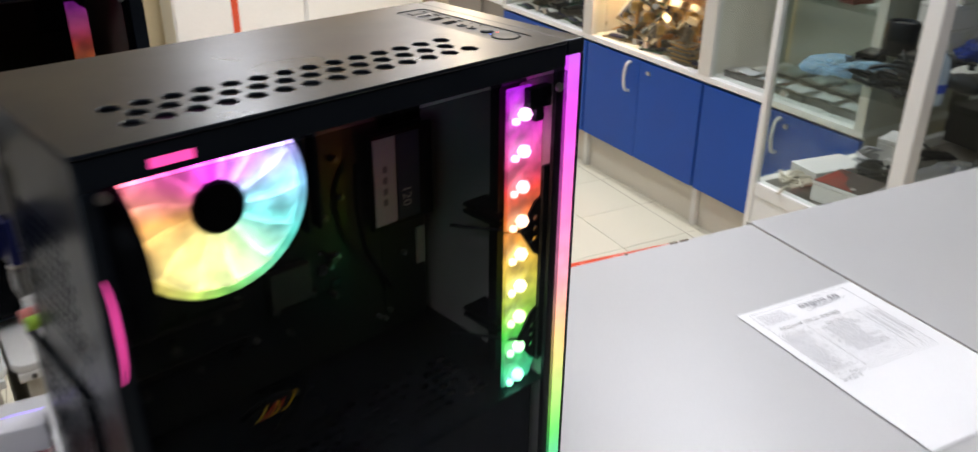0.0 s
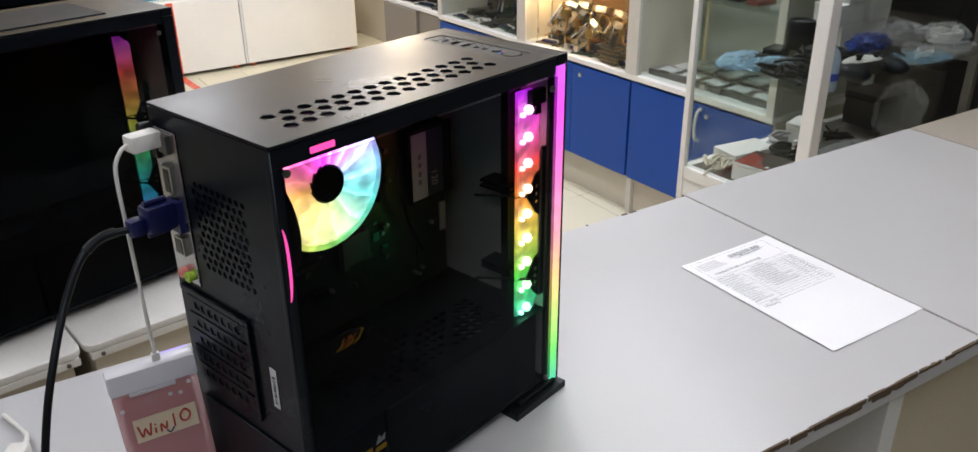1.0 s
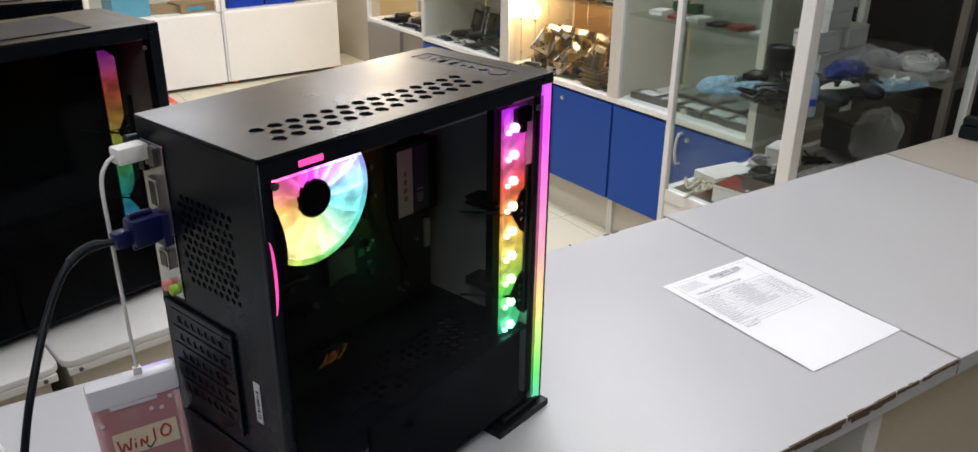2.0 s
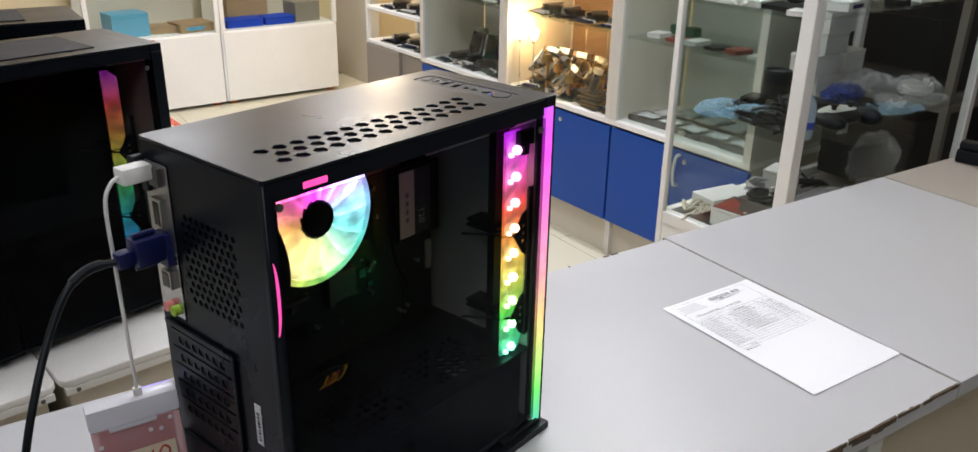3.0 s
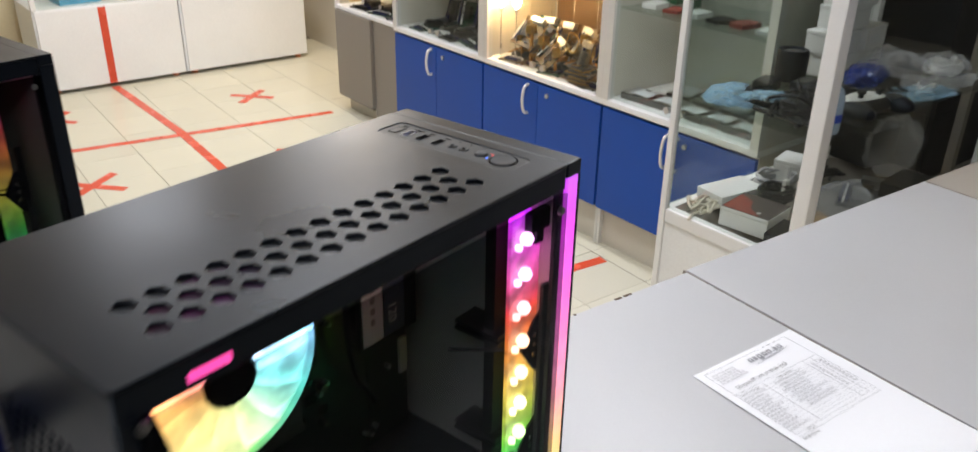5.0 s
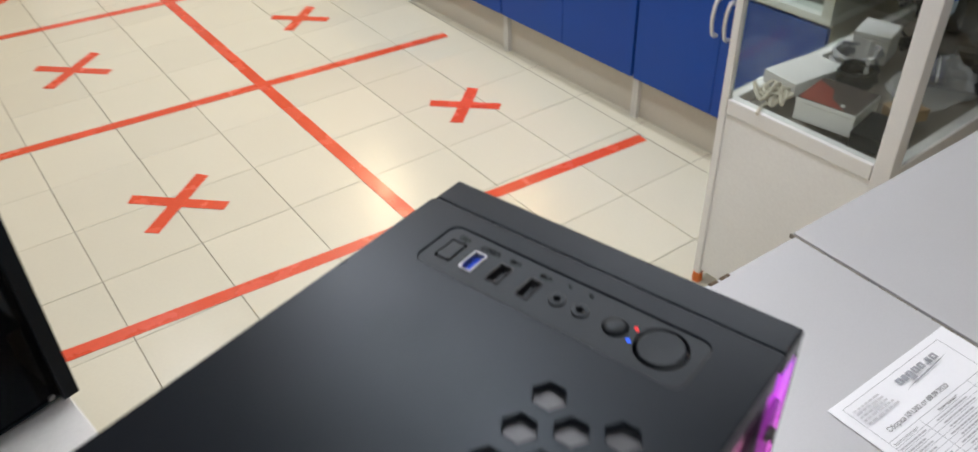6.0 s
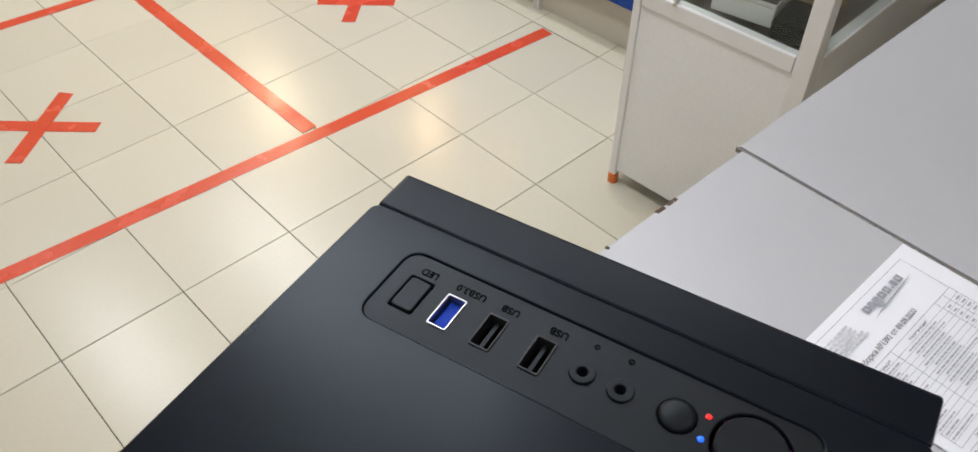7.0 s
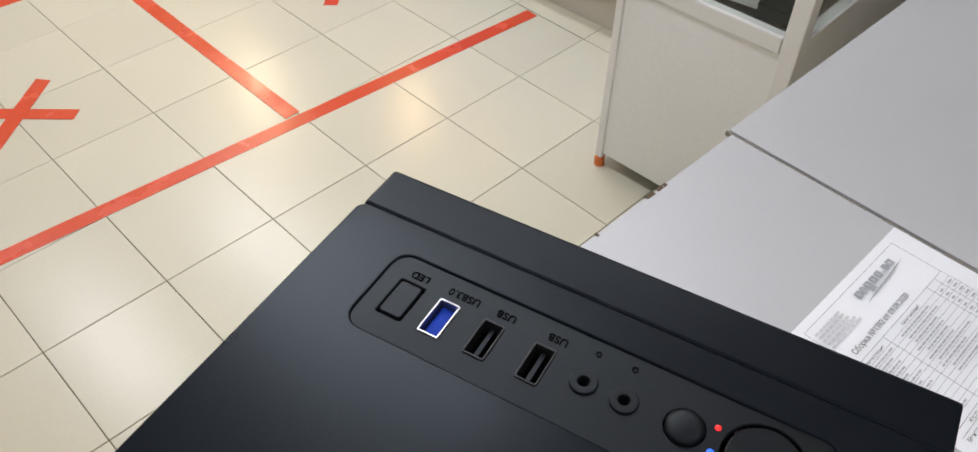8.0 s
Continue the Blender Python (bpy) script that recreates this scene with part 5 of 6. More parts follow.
def circuit_card(m, w, d, material, lab, seed):
    c = thing("circuit_card", lab, "circuit board", m)
    g = random.Random(seed)
    bd = part("board", B(((-w / 2, -d / 2, 0.004), (w / 2, d / 2, 0.006)), bevel=0.0005), material, c)
    part("cooler", B(*[((-w * 0.2 + i * 0.008, -d * 0.2, 0.006), (-w * 0.2 + i * 0.008 + 0.003, d * 0.2, 0.030)) for i in range(max(3, int(w * 0.4 / 0.008)))]), DARK_METAL, c, "finned cooler")
    for i in range(3):
        part("slot", B(((-w * 0.4, d * (0.26 + 0.07 * i), 0.006), (w * 0.3, d * (0.26 + 0.07 * i) + 0.006, 0.016))), (BLACK_PLASTIC, WHITE_PLASTIC, NAVY)[g.randrange(3)], c, "slot")
    part("socket_block", B(((w * 0.32, -d * 0.45, 0.006), (w * 0.49, d * 0.1, 0.034)), bevel=0.001), STEEL, c, "metal socket block")
    b_m = N()
    for i in range(16):
        x, y = g.uniform(-w * 0.45, w * 0.45), g.uniform(-d * 0.45, d * 0.45)
        rod(b_m, (x, y, 0.006), (x, y, 0.006 + g.uniform(0.006, 0.014)), g.uniform(0.003, 0.005), None, 8)
    tagged(part("capacitors", b_m, DARK_METAL, c, "", True), "small metal capacitors", kind="stuff")
    for fx in (-w / 2, w / 2 - 0.01):
        part("foot", B(((fx, -d / 2, 0), (fx + 0.01, d / 2, 0.0039))), BLACK_PLASTIC, c)
    return c


def hard_drive(m, lab="silver hard drive lying flat"):
    c = thing("hard_drive", lab, "hard drive", m, "drives on the deck")
    part("drive_body", B(((-0.05, -0.073, 0.0), (0.05, 0.073, 0.024)), bevel=0.002), DARK_METAL, c)
    part("drive_lid", B(((-0.046, -0.068, 0.0245), (0.046, 0.068, 0.0265)), bevel=0.0008), STEEL, c, "bright lid")
    part("drive_label", B(((-0.034, -0.045, 0.0267), (0.030, 0.040, 0.0271))), LABEL_WHITE, c, "white label")
    return c


# showcase, upper shelf
Z1, Z2, Z3 = 1.2375, 0.9075, 0.5855
carton(put(1.80, 1.44, Z1, 6), (0.16, 0.20, 0.018), WHITE_CARTON, "flat white box on the glass shelf")
carton(put(1.775, 1.27, Z1, -4), (0.09, 0.15, 0.012), BLACK_PLASTIC, "flat black box on the glass shelf")
carton(put(1.93, 1.22, Z1, 10), (0.13, 0.10, 0.026), WHITE_CARTON, "small white and blue box on the shelf", NAVY)
carton(put(2.04, 1.45, Z1, -8), (0.15, 0.12, 0.03), CARTON, "small brown box on the glass shelf")
crumple(put(2.20, 1.26, Z1), (0.10, 0.07, 0.022), BAG, "clear bag of small parts on the shelf", seed=3)
crumple(put(2.42, 1.36, Z1), (0.11, 0.10, 0.026), BAG, "clear bag of small parts on the shelf", seed=4)
heap(put(2.38, 1.22, Z1), 0.07, 0.003, 3, BLACK_PLASTIC, "tangle of thin black cable", 5)
heap(put(1.87, 1.35, Z1 + 0.0), 0.05, 0.0025, 3, BLACK_PLASTIC, "tangle of thin black cable", 6)
# showcase, middle shelf
crumple(put(1.80, 1.49, Z2, 20), (0.085, 0.045, 0.012), BLUE_BAG, "light blue bagged face masks", "mask_pack", "mask pack", 7)
crumple(put(1.83, 1.40, Z2, -10), (0.080, 0.040, 0.014), BLUE_BAG, "light blue bagged face masks", "mask_pack", "mask pack", 8)
sp = thing("speaker", "black round desk speaker on the shelf", "speaker", put(2.10, 1.50, Z2) @ Matrix.Scale(0.86, 4))
part("speaker_body", lathe(N(), [(0.048, 0.0), (0.052, 0.01), (0.052, 0.095), (0.047, 0.104), (0.040, 0.102), (0.036, 0.094), (0.001, 0.090)], (0, 0, 0)), BLACK_PLASTIC, sp, "", True)
part("speaker_grille", lathe(N(), [(0.034, 0.0945), (0.030, 0.0965), (0.001, 0.099)], (0, 0, 0)), DARK_METAL, sp, "dark grille", True)
carton(put(1.955, 1.475, Z2, 12), (0.085, 0.05, 0.03), BLACK_GLOSS, "small black box on the glass shelf")
heap(put(1.79, 1.29, Z2, 10), 0.085, 0.0055, 6, BLACK_PLASTIC, "heap of thick black cables on glass", 11)
heap(put(1.90, 1.33, Z2, 40), 0.065, 0.005, 5, BLACK_PLASTIC, "heap of thick black cables on glass", 12)
bt = thing("spray_bottle", "clear blue and white bottle on the shelf", "bottle", put(1.775, 1.172, Z2))
part("bottle_body", lathe(N(), [(0.024, 0.0), (0.027, 0.006), (0.027, 0.085), (0.022, 0.105), (0.011, 0.118), (0.011, 0.126)], (0, 0, 0)), film("bottle_plastic", (0.55, 0.66, 0.80), 0.7, 0.2), bt, "", True)
part("bottle_label", lathe(N(), [(0.0275, 0.03), (0.0275, 0.034), (0.0275, 0.05)], (0, 0, 0)), NAVY_BRIGHT, bt, "blue label band", True)
part("bottle_cap", lathe(N(), [(0.013, 0.1262), (0.013, 0.146), (0.010, 0.150), (0.001, 0.150)], (0, 0, 0)), WHITE_PLASTIC, bt, "white cap", True)
pad = thing("game_controller", "black and white game controller on the shelf", "controller", put(1.985, 1.20, Z2, -8) @ Matrix.Scale(1.2, 4))
b_m = N()
for x, y, sx, sy, sz in ((0, 0, 0.075, 0.042, 0.020), (-0.062, -0.03, 0.026, 0.042, 0.020), (0.062, -0.03, 0.026, 0.042, 0.020)):
    bmesh.ops.create_uvsphere(b_m, u_segments=20, v_segments=12, radius=1, matrix=Matrix.Translation((x, y, 0.021)) @ Matrix.Diagonal((sx, sy, sz, 1)))
part("grip", b_m, BLACK_PLASTIC, pad, "black grips", True)
b_m = N()
bmesh.ops.create_uvsphere(b_m, u_segments=20, v_segments=12, radius=1, matrix=Matrix.Translation((0, 0.004, 0.028)) @ Matrix.Diagonal((0.062, 0.034, 0.016, 1)))
part("faceplate", b_m, WHITE_PLASTIC, pad, "white faceplate", True)
for x in (-0.028, 0.028):
    part("stick", lathe(N(), [(0.006, 0.040), (0.006, 0.048), (0.010, 0.050), (0.009, 0.054), (0.001, 0.054)], (x, -0.006, 0)), BLACK_PLASTIC, pad, "black thumb stick", True)
crumple(put(2.235, 1.345, Z2, 15), (0.095, 0.045, 0.024), film("dark_blue_film", (0.012, 0.04, 0.22), 0.88, 0.1), "shiny dark blue bag on the shelf", seed=13)
crumple(put(2.24, 1.19, Z2, -12), (0.10, 0.045, 0.010), BLUE_BAG, "clear bag with blue card inside", seed=14)
crumple(put(2.42, 1.20, Z2, -5), (0.12, 0.045, 0.010), BAG, "flat clear plastic bag on the shelf", seed=15)
crumple(put(2.40, 1.33, Z2), (0.065, 0.05, 0.034), BAG, "crumpled clear plastic bag on the shelf", seed=16)
coil(put(2.54, 1.27, Z2), 0.055, 0.004, 6, WHITE_PLASTIC, "coil of white cable in a bag")
crumple(put(2.54, 1.27, Z2), (0.075, 0.055, 0.028), BAG, "clear bag round a cable coil", seed=17)
for i, (x, y, z, r) in enumerate(((2.26, 1.47, 0, 4), (2.40, 1.48, 0, -3), (2.25, 1.475, 0.066, -2), (2.40, 1.47, 0.066, 5), (2.30, 1.48, 0.132, 2), (2.31, 1.475, 0.198, -4))):
    tagged(carton(put(x, y, Z2 + z, r), (0.13, 0.09, 0.0655), WHITE_CARTON, "plain white carton in a stack", LABEL_WHITE if i % 2 else None), "", "", "stacked white cartons")
POUCH = film("dark_antistatic_film", (0.05, 0.055, 0.065), 0.9, 0.15)
for i, (x, y, rz, sx, sy, sz, mt, lab) in enumerate((
        (1.88, 1.24, 30, 0.050, 0.030, 0.014, POUCH, "shiny dark pouch among the cables"),
        (2.06, 1.36, -20, 0.060, 0.034, 0.016, POUCH, "shiny dark pouch beside the speaker"),
        (2.11, 1.25, 12, 0.045, 0.026, 0.015, POUCH, "shiny dark pouch beside the controller"),
        (2.31, 1.37, 8, 0.055, 0.034, 0.026, BAG, "clear bag before the white cartons"),
        (2.46, 1.42, -12, 0.060, 0.030, 0.030, BAG, "clear bag beside the white cartons"),
        (2.33, 1.25, 25, 0.060, 0.030, 0.014, BAG, "clear bag of small white parts"))):
    crumple(put(x, y, Z2, rz), (sx, sy, sz), mt, lab, seed=70 + i)
heap(put(2.03, 1.28, Z2, -15), 0.060, 0.0038, 6, BLACK_PLASTIC, "tangle of black cables by the controller", 81)
heap(put(2.17, 1.22, Z2, 35), 0.050, 0.0032, 5, BLACK_PLASTIC, "tangle of thin black cables on glass", 82)
heap(put(2.30, 1.20, Z2, 5), 0.050, 0.0028, 4, WHITE_PLASTIC, "tangle of thin white cables on glass", 83)
heap(put(1.84, 1.46, Z2, 5), 0.045, 0.003, 4, BLACK_PLASTIC, "tangle of thin black cables by the masks", 84)
heap(put(2.10, 1.34, Z1, 5), 0.070, 0.003, 5, BLACK_PLASTIC, "tangle of thin black cables on glass", 85)
for x, y, rz, seed in ((1.785, 1.245, 20, 91), (1.855, 1.285, -30, 92), (1.935, 1.245, 60, 93), (2.055, 1.225, -10, 94)):
    heap(put(x, y, Z2, rz), 0.045, 0.0048, 5, BLACK_PLASTIC, "knot of thick black cables on glass", seed)
for x, y, rz, size in ((1.835, 1.225, 24, (0.050, 0.036, 0.028)), (1.945, 1.305, -14, (0.062, 0.040, 0.032)), (2.045, 1.415, 8, (0.085, 0.050, 0.026))):
    ad = thing("power_adapter", "black power adapter among the cables", "adapter", put(x, y, Z2, rz), "black power adapters")
    w, d, q = size
    part("adapter_body", B(((-w / 2, -d / 2, 0), (w / 2, d / 2, q)), bevel=0.005), BLACK_PLASTIC, ad, "", True)
    part("adapter_label", B(((-w * 0.3, -d * 0.3, q + 0.0001), (w * 0.3, d * 0.3, q + 0.0005))), DARK_METAL, ad, "dull silver label")
    part("adapter_cord", tube(N(), [(w / 2, 0, q / 2), (w / 2 + 0.02, 0.006, q / 2), (w / 2 + 0.035, 0.024, 0.006), (w / 2 + 0.020, 0.050, 0.005)], 0.0028, 8, 5), BLACK_PLASTIC, ad, "black cord", True)
for x, y, rz, seed, mt in ((1.99, 1.34, 15, 95, WHITE_PLASTIC), (2.26, 1.30, -20, 96, BLACK_PLASTIC), (1.74, 1.40, 50, 97, WHITE_PLASTIC)):
    heap(put(x, y, Z1, rz), 0.060, 0.0026, 4, mt, "loose thin cables on the upper shelf", seed)
for x, y, rz, size, mt in ((2.13, 1.17, 4, (0.06, 0.05, 0.018), BLACK_GLOSS), (2.30, 1.18, -9, (0.10, 0.05, 0.012), WHITE_CARTON), (1.72, 1.20, 14, (0.06, 0.05, 0.014), WHITE_CARTON), (2.52, 1.22, 6, (0.08, 0.07, 0.03), CARTON)):
    carton(put(x, y, Z1, rz), size, mt, {BLACK_GLOSS: "small glossy black box on the shelf", WHITE_CARTON: "flat white box on the upper shelf", CARTON: "small brown box on the upper shelf"}[mt])
# showcase, lower deck
heap(put(1.765, 1.49, Z3), 0.055, 0.004, 6, surface("yellowed_white_cord", (0.55, 0.50, 0.40), 0.5), "heap of yellowed white cables", 21)
carton(put(1.90, 1.50, Z3, -8), (0.17, 0.10, 0.035), WHITE_CARTON, "flat white box behind the glass")
rb = carton(put(1.80, 1.345, Z3, 8), (0.13, 0.14, 0.055), WHITE_CARTON, "white box with red printed lid")
part("lid_print", B(((-0.064, -0.069, 0.0552), (0.064, 0.069, 0.0558))), BROWN_CARD, rb, "dark brown printed lid")
part("lid_patch", plate([(-0.060, 0.066), (0.046, 0.066), (0.020, 0.020), (-0.022, 0.004), (-0.060, -0.040)], [], 0.0004, 0, Matrix.Translation((0, 0, 0.0563))), RED_CARD, rb, "faded red patch")
part("lid_sticker", B(((-0.046, -0.034, 0.0559), (-0.034, -0.024, 0.0564))), LABEL_WHITE, rb, "small white sticker")
carton(put(1.78, 1.225, Z3, 10), (0.12, 0.08, 0.035), BLACK_PLASTIC, "dark flat device box behind glass", WHITE_CARTON)
coil(put(1.97, 1.40, Z3), 0.048, 0.006, 5, BLACK_PLASTIC, "coil of thick dark cable")
coil(put(2.06, 1.46, Z3), 0.060, 0.006, 5, surface("grey_cord", (0.35, 0.35, 0.36), 0.5), "coil of thick grey cable")
carton(put(2.16, 1.47, Z3, 14), (0.10, 0.09, 0.075), WHITE_CARTON, "white carton on the lower deck")
crumple(put(2.05, 1.25, Z3), (0.11, 0.07, 0.035), BAG, "crumpled clear bag on the deck", seed=22)
crumple(put(2.47, 1.33, Z3), (0.075, 0.06, 0.085), BAG, "large crumpled clear bag on the deck", seed=23)
circuit_card(put(2.22, 1.27, Z3, 25), 0.20, 0.13, PCB, "dark circuit card on the lower deck", 24)
heap(put(2.26, 1.42, Z3), 0.07, 0.004, 4, BLACK_PLASTIC, "heap of black cables on the deck", 25)
carton(put(2.52, 1.45, Z3, -6), (0.14, 0.14, 0.12), BLACK_PLASTIC, "black device box on the lower deck")
carton(put(2.34, 1.20, Z3, 6), (0.16, 0.10, 0.05), DARK_METAL, "grey metal device on the lower deck")
carton(put(1.92, 1.24, Z3, -20), (0.08, 0.06, 0.03), CARTON, "small brown box on the deck")

# blue cabinets: drives and trays, shelves with cards, lamp-lit boards
for i in range(5):
    hard_drive(put(2.31 + 0.006 * (i % 2), 1.75 + 0.118 * i, 0.6225, rnd.uniform(-8, 8)))
    if i < 4:
        hard_drive(put(2.47, 1.77 + 0.125 * i, 0.6225, 90 + rnd.uniform(-8, 8)))
for i in range(6):
    y = 1.74 + 0.098 * i
    mt = (WHITE_CARTON, RED_CARD, BLACK_PLASTIC, WHITE_CARTON, RED_CARD, WHITE_CARTON)[i]
    carton(put(2.33, y, 0.9655, rnd.uniform(-10, 10)), (0.085, 0.06, 0.010 + 0.008 * (i % 2)), mt, ("flat white box on the glass shelf", "flat red box on the glass shelf", "flat black box on the glass shelf", "flat white box on the glass shelf", "flat red box on the glass shelf", "flat white box on the glass shelf")[i])
DARK_GREEN = surface("dark_green_card", (0.03, 0.10, 0.045), 0.5)
for y in (2.16, 2.24):
    carton(put(2.45, y, 0.9655, 4), (0.045, 0.045, 0.036), DARK_GREEN, "small green box on the glass shelf")
for y0, mats, seed in ((2.40, (PCB_GOLD, PCB_GOLD, PCB_GREEN), 40), (3.10, (PCB, PCB_GREEN, PCB), 60)):
    for i in range(5):
        y = y0 + 0.06 + 0.125 * i
        circuit_card(put(2.34 + 0.02 * (i % 2), y, 0.6225, 90 + rnd.uniform(-14, 14)), 0.11, 0.22, mats[i % 3], "computer circuit board lying on the deck", seed + i)
        c = circuit_card(Matrix.Translation((2.47, y, 0.705)) @ Euler((0, radians(-74), radians(rnd.uniform(-14, 14)))).to_matrix().to_4x4(), 0.16, 0.115, mats[(i + 1) % 3], "computer circuit board leaning at the back", seed + 10 + i)
    for i in range(4):
        circuit_card(put(2.36, y0 + 0.07 + 0.15 * i, 0.9655, rnd.uniform(-12, 12) + 90), 0.13, 0.20, mats[(i + 2) % 3], "computer circuit board on a glass shelf", seed + 20 + i)
        circuit_card(put(2.36, y0 + 0.07 + 0.15 * i, 1.3105, rnd.uniform(-12, 12) + 90), 0.13, 0.20, mats[i % 3], "computer circuit board on a glass shelf", seed + 30 + i)
AMBER_WIRE = surface("copper_wire", (0.45, 0.22, 0.06), 0.35, 0.6, 0.2, 200, 12)
for i in range(6):
    g = random.Random(200 + i)
    circuit_card(Matrix.Translation((g.uniform(2.28, 2.40), 2.42 + 0.10 * i, 0.70 + 0.02 * (i % 3))) @ Euler((radians(g.uniform(-25, 25)), radians(g.uniform(-75, -20)), radians(g.uniform(-50, 50)))).to_matrix().to_4x4(), 0.14, 0.12, PCB_GOLD, "amber lit circuit board on a pile", 210 + i)
    heap(put(g.uniform(2.26, 2.36), 2.44 + 0.10 * i, 0.655), 0.05, 0.003, 4, AMBER_WIRE, "tangle of copper wire on the boards", 220 + i)
BRASS = surface("brass_connector", (0.48, 0.29, 0.09), 0.32, 1.0, 0.15, 200, 12)
for i in range(7):
    g = random.Random(300 + i)
    x, y = g.uniform(2.27, 2.36), 2.43 + 0.085 * i
    cooler = thing("brass_cooler", "brass coloured cooler standing among the boards", "cooler", put(x, y, 0.70 + 0.03 * (i % 3), g.uniform(-60, 60)))
    part("fins", B(*[((-0.020 + 0.0046 * k, -0.014, 0), (-0.0186 + 0.0046 * k, 0.014, 0.030)) for k in range(9)], ((-0.021, -0.015, -0.004), (0.021, 0.015, 0))), BRASS, cooler, "thin brass fins")
    part("base_block", B(((-0.006, -0.006, -0.076 - 0.03 * (i % 3)), (0.006, 0.006, -0.0045)), bevel=0.002), AMBER_WIRE, cooler, "copper post")
for i in range(4):
    g = random.Random(400 + i)
    y = 2.45 + 0.13 * i
    ring = thing("wire_ring", "loop of copper wire hung among the boards", "wire", put(2.262, y, 0.775, g.uniform(-30, 30)))
    part("loop", tube(N(), [(0.004 * math.sin(3 * a), 0.034 * math.cos(a), 0.040 * math.sin(a)) for a in np.linspace(0, 6.4, 14)], 0.0022, 6, 4), BRASS, ring, "", True)
    part("hanger", rod(N(), (0, 0, 0.040), (0, 0, 0.186), 0.0008), STEEL, ring, "thin steel hanger", True)
for i in range(9):
    g = random.Random(430 + i)
    plate_stack = thing("metal_bracket", "thin brass coloured bracket in a stack", "bracket", put(2.262 + g.uniform(-0.004, 0.006), 2.50 + 0.012 * (i % 3), 0.624 + 0.0085 * i, g.uniform(-12, 12)), "stack of brass brackets")
    part("leaf", plate(rounded(-0.040, -0.055, 0.040, 0.055, 0.006), [rounded(-0.022, -0.036, 0.022, 0.036, 0.004)], 0.003, 0.0004, Matrix.Translation((0, 0, 0.003))), BRASS if i % 2 else DARK_METAL, plate_stack)
    part("spacer", B(((-0.036, -0.050, 0.0034), (-0.030, -0.044, 0.0084)), ((0.030, 0.044, 0.0034), (0.036, 0.050, 0.0084))), DARK_METAL, plate_stack)
sl = thing("spot_lamp", "small bright halogen lamp in the cabinet", "lamp", put(2.262, 3.030, 0.832), "halogen lamps in the cabinet")
part("lamp_cup", lathe(N(), [(0.007, -0.012), (0.012, 0.0), (0.013, 0.008), (0.0115, 0.008), (0.006, -0.008)], (0, 0, 0)), STEEL, sl, "steel cup", True)
part("lamp_bulb", lathe(N(), [(0.004, 0.005), (0.017, 0.024), (0.021, 0.040), (0.017, 0.054), (0.008, 0.062), (0.001, 0.064)], (0, 0, 0)), BULB, sl, "glowing bulb", True)
part("lamp_stem", rod(N(), (0, 0, -0.2095), (0, 0, 0.002), 0.0028), STEEL, sl, "steel stem", True)
copy_thing(sl, put(2.290, 2.962, 0.832, 40))
for z, n in ((0.608, 3), (0.808, 3)):
    for i in range(n):
        circuit_card(put(2.38, 3.94 + 0.19 * i, z + 0.0005, rnd.uniform(-15, 15) + 90), 0.15, 0.20, (PCB, PCB_GREEN, PCB)[i], "dark circuit board on an open shelf", int(z * 100) + i)

# behind the white cabinets' glass
carton(put(1.20, 5.88, 0.5085, 5), (0.24, 0.20, 0.15), SKY_BLUE, "light blue box in the white cabinet")
carton(put(1.42, 5.90, 0.5085, -4), (0.22, 0.18, 0.045), CARTON, "low brown box in the white cabinet")
carton(put(1.62, 5.86, 0.5085, 8), (0.24, 0.20, 0.06), CARTON, "open brown box in the white cabinet", SKY_BLUE)
carton(put(1.98, 5.86, 0.5085, 0), (0.26, 0.15, 0.055), NAVY_BRIGHT, "flat blue box in the white cabinet")
carton(put(2.24, 5.86, 0.5085, 0), (0.22, 0.15, 0.055), NAVY_BRIGHT, "flat blue box in the white cabinet")
carton(put(2.06, 5.98, 0.5085, 0), (0.30, 0.10, 0.20), CARTON, "tall brown box in the white cabinet")
carton(put(2.46, 5.90, 0.5085, 6), (0.20, 0.18, 0.14), GREY_BOARD, "taupe box in the white cabinet")

# dark rack with black boxes past the showcase
rk = thing("storage_rack", "dark metal storage rack past the showcase", "rack")
for x, y in ((2.86, 1.30), (3.72, 1.30), (2.86, 1.92), (3.72, 1.92)):
    part("rack_post", B(((x, y, 0), (x + 0.03, y + 0.03, 1.9)), bevel=0.002), GREY_BOARD, rk)
for z in (0.42, 0.80, 1.30):
    part("rack_shelf", B(((2.862, 1.302, z - 0.02), (3.748, 1.948, z)), bevel=0.002), GREY_BOARD, rk)
carton(put(3.14, 1.62, 0.8005, 0), (0.46, 0.40, 0.36), BLACK_PLASTIC, "large black carton on the rack")
carton(put(3.14, 1.62, 0.4205, 0), (0.50, 0.42, 0.30), DARK_INNER, "large black carton on the rack")
carton(put(3.48, 1.60, 0.8005, 0), (0.10, 0.34, 0.30), ORANGE, "orange brown box on the rack")
carton(put(3.62, 1.60, 0.8005, 0), (0.15, 0.34, 0.34), GREY_BOARD, "taupe box on the rack")
carton(put(3.56, 1.60, 0.4205, 0), (0.24, 0.40, 0.33), DARK_INNER, "black carton on the rack")
ph = thing("desk_phone", "black object at the far end of the counter", "phone", put(2.06, 0.80, TOP, 10))
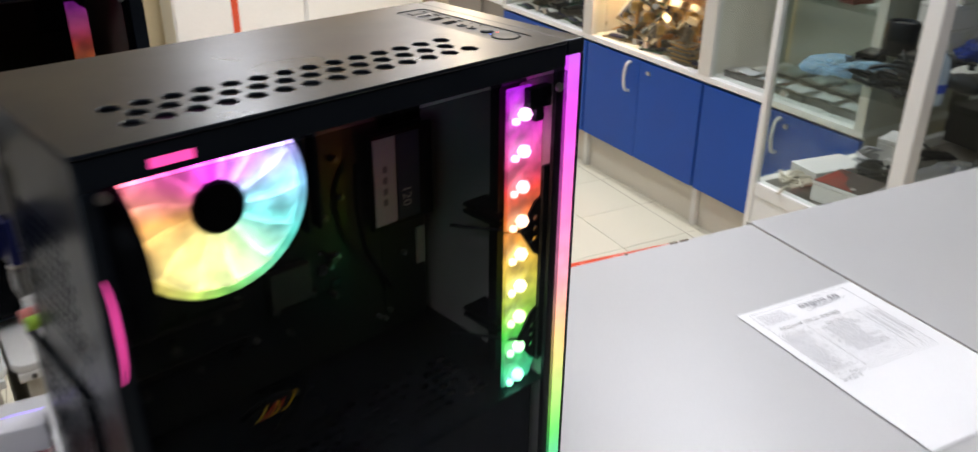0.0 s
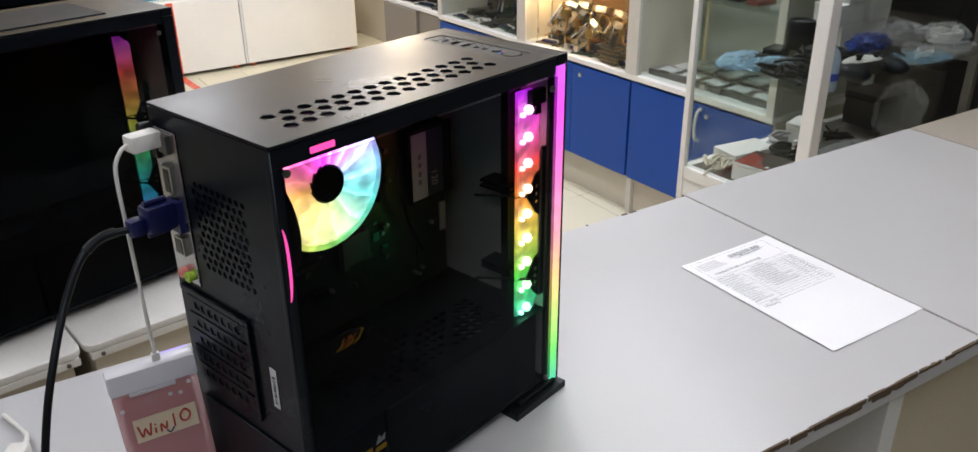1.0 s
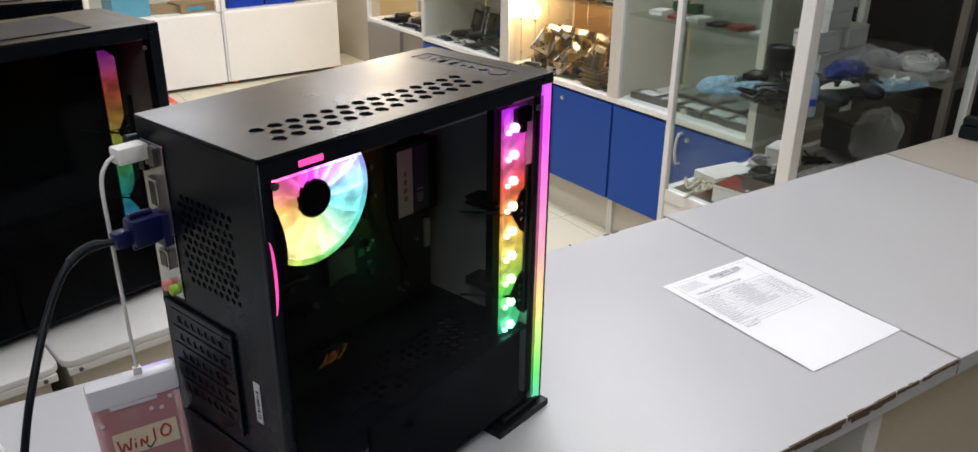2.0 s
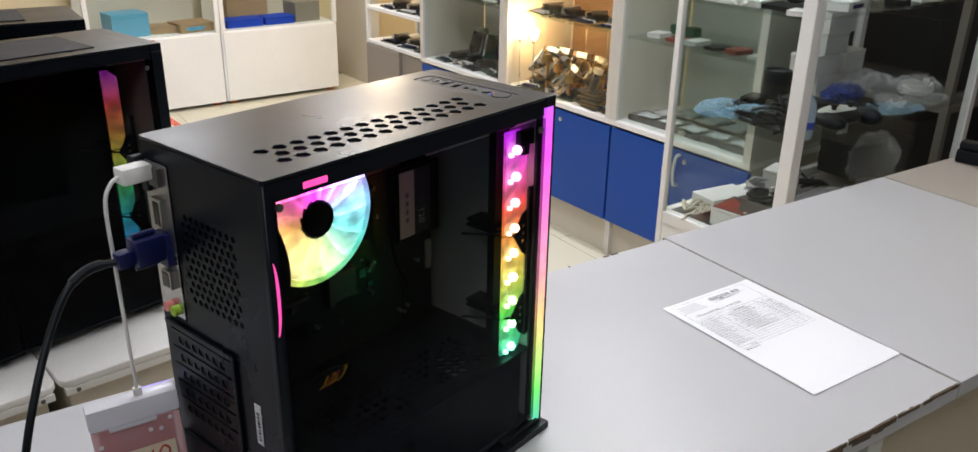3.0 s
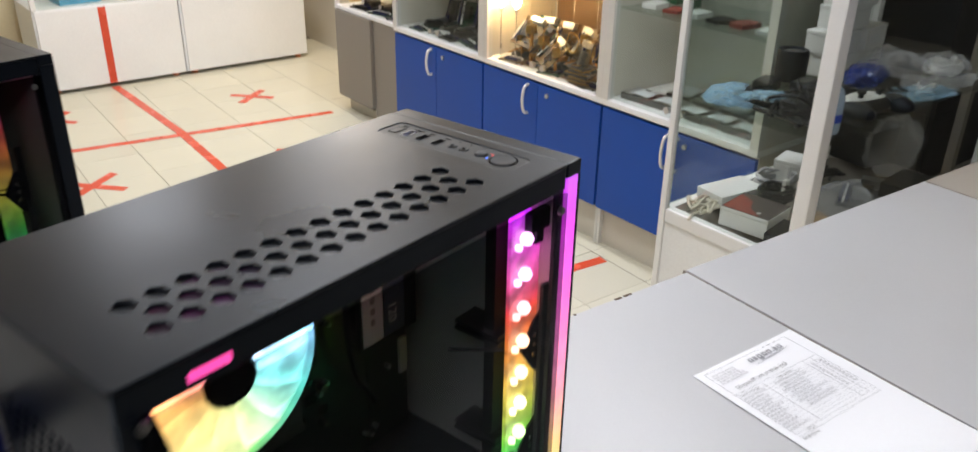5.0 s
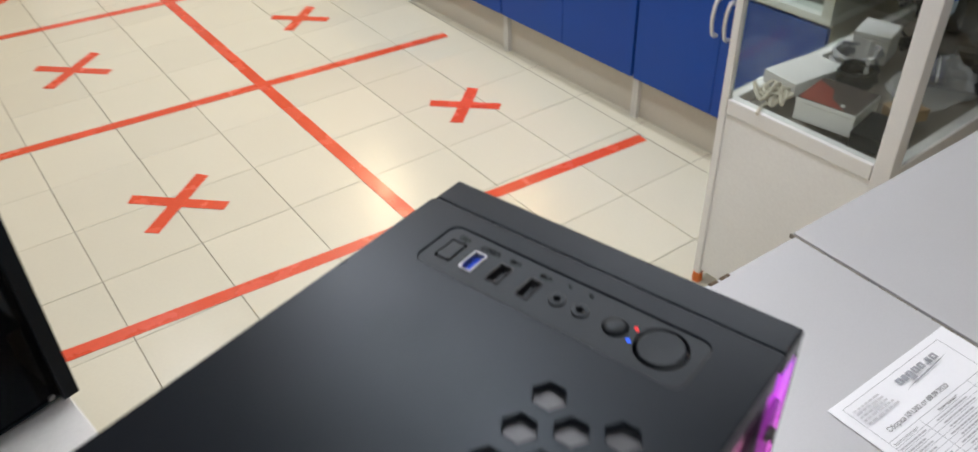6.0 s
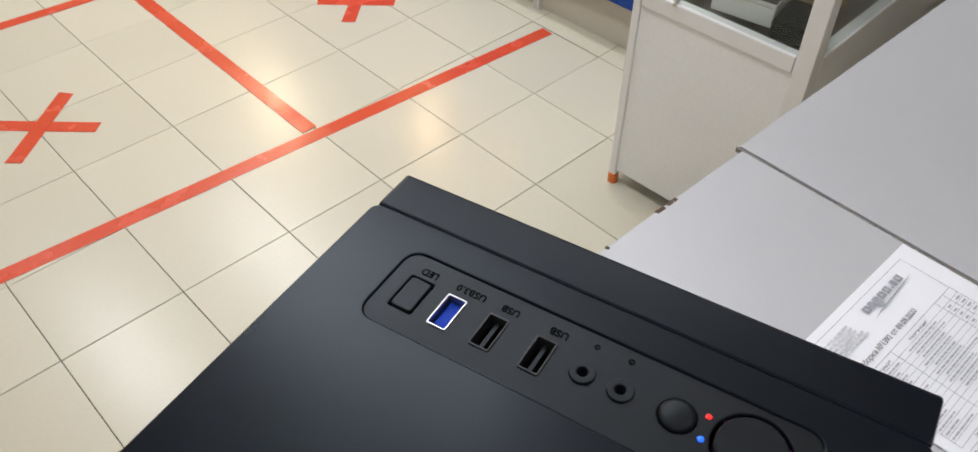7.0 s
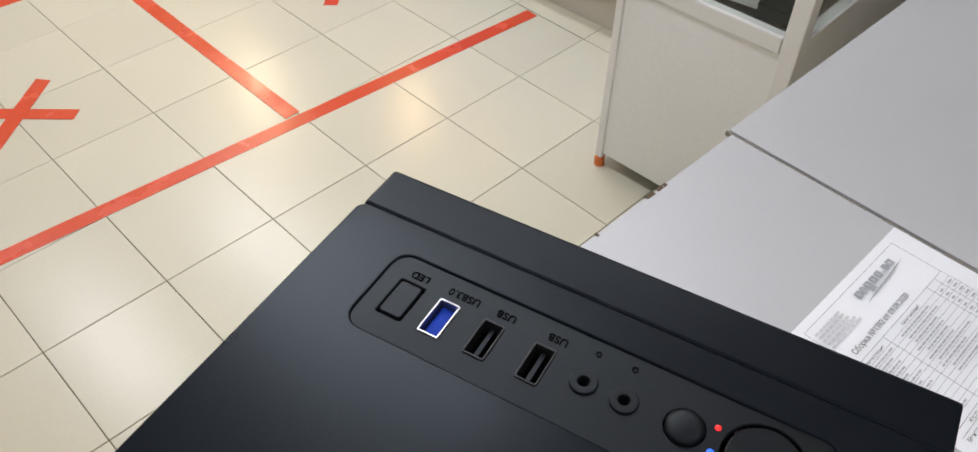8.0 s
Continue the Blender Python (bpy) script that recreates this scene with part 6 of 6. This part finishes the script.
part("phone_body", B(((-0.06, -0.07, 0), (0.06, 0.07, 0.035)), bevel=0.008), BLACK_PLASTIC, ph, "", True)
part("phone_handset", B(((-0.055, -0.068, 0.036), (-0.015, 0.068, 0.056)), bevel=0.008), BLACK_PLASTIC, ph, "", True)

# ---- red tape on the floor ----


def tape(name, a, b, lab, z=0.0012):
    a, b = Vector((*a, 0)), Vector((*b, 0))
    d = (b - a).normalized()
    s = Vector((-d.y, d.x, 0)) * 0.024
    t = thing(name, lab, "tape", None, "red tape marks on the floor")
    b_m = N()
    n = max(2, int((b - a).length / 0.05))
    prev = None
    for i in range(n + 1):
        c = a.lerp(b, i / n)
        w = 1 + 0.05 * noise.noise((c.x * 9, c.y * 9, 1.0))
        ring = [b_m.verts.new(c + k * s * w + Vector((0, 0, h))) for k, h in ((-1, 0.0005), (1, 0.0005), (1, z), (-1, z))]
        if prev:
            for q in range(4):
                b_m.faces.new((prev[q], prev[(q + 1) % 4], ring[(q + 1) % 4], ring[q]))
        else:
            b_m.faces.new(ring)
        prev = ring
    b_m.faces.new(prev[::-1])
    part("strip", b_m, TAPE, t)
    return t


tape("tape_line", (0.10, 2.425), (2.145, 2.206), "long red tape line across the tiles")
tape("tape_line", (0.30, 3.585), (2.125, 3.376), "long red tape line across the tiles")
tape("tape_line", (0.35, 4.705), (2.165, 4.462), "long red tape line across the tiles")
tape("tape_line", (1.241, 2.335), (1.325, 4.600), "red tape line running away from the counter", 0.0019)
tape("tape_line", (1.325, 4.59), (1.298, 5.682), "red tape line running to the white cabinet", 0.0026)
for cx, cy in ((0.697, 2.899), (1.806, 2.811), (0.732, 4.121), (1.719, 3.968), (0.80, 5.22), (1.91, 5.01)):
    k = 0.165 if cx < 1 else 0.135
    t = thing("tape_cross", "red tape cross on the floor tiles", "tape", None, "red tape marks on the floor")
    for j, ang in enumerate((-46.5, 39)):
        d = Vector((math.cos(radians(ang)), math.sin(radians(ang)), 0))
        s = Vector((-d.y, d.x, 0)) * 0.024
        c = Vector((cx, cy, 0.0012 + 0.0007 * j))
        b_m = N()
        low = [b_m.verts.new(Vector((c.x, c.y, 0.0005)) + a * d * k + q * s) for a, q in ((-1, -1), (1, -0.92), (1.02, 1), (-1.03, 0.95))]
        high = [b_m.verts.new(v.co + Vector((0, 0, c.z - 0.0005))) for v in low]
        b_m.faces.new(high), b_m.faces.new(low[::-1])
        for q in range(4):
            b_m.faces.new((low[q], low[(q + 1) % 4], high[(q + 1) % 4], high[q]))
        part("strip", b_m, TAPE, t)
up = thing("tape_line", "red tape stripe up the white cabinet", "tape", None, "red tape marks on the floor")
part("strip", B(((1.273, 5.6825, 0.028), (1.318, 5.6835, 0.498))), TAPE, up)

# ---- floor tiles ----
tile_me = bpy.data.meshes.new("tile")
b_m = N()
box(b_m, (-0.1491, -0.1491, -0.006), (0.1491, 0.1491, 0.0), 0.0012, 0, 1)
b_m.to_mesh(tile_me)
tile_me.materials.append(TILE)
TILE_TURN = -2.3
rot = Matrix.Rotation(radians(TILE_TURN), 4, "Z")
corner = Vector((1.545, 2.008, 0))
rest = N()
count = 0
for i in range(-16, 13):
    for j in range(-16, 19):
        c = corner + rot @ Vector((0.3 * (i + 0.5), 0.3 * (j + 0.5), 0))
        if not (X0 + 0.15 < c.x < X1 - 0.15 and Y0 + 0.15 < c.y < Y1 - 0.15):
            continue
        lift = rnd.uniform(-0.0004, 0.0004)
        if 0.05 < c.x < 2.25 and 1.05 < c.y < 5.75:
            ob = new("tile", tile_me)
            ob.parent = floor
            ob.matrix_basis = Matrix.Translation((c.x, c.y, lift)) @ rot
            count += 1
        else:
            vs = [rest.verts.new(c + rot @ Vector((0.1491 * a, 0.1491 * b, lift))) for a, b in ((-1, -1), (1, -1), (1, 1), (-1, 1))]
            rest.faces.new(vs)
far_tiles = part("tiles_beyond", rest, TILE, floor, "cream tiles")
tagged(far_tiles, "", "", "", "stuff")
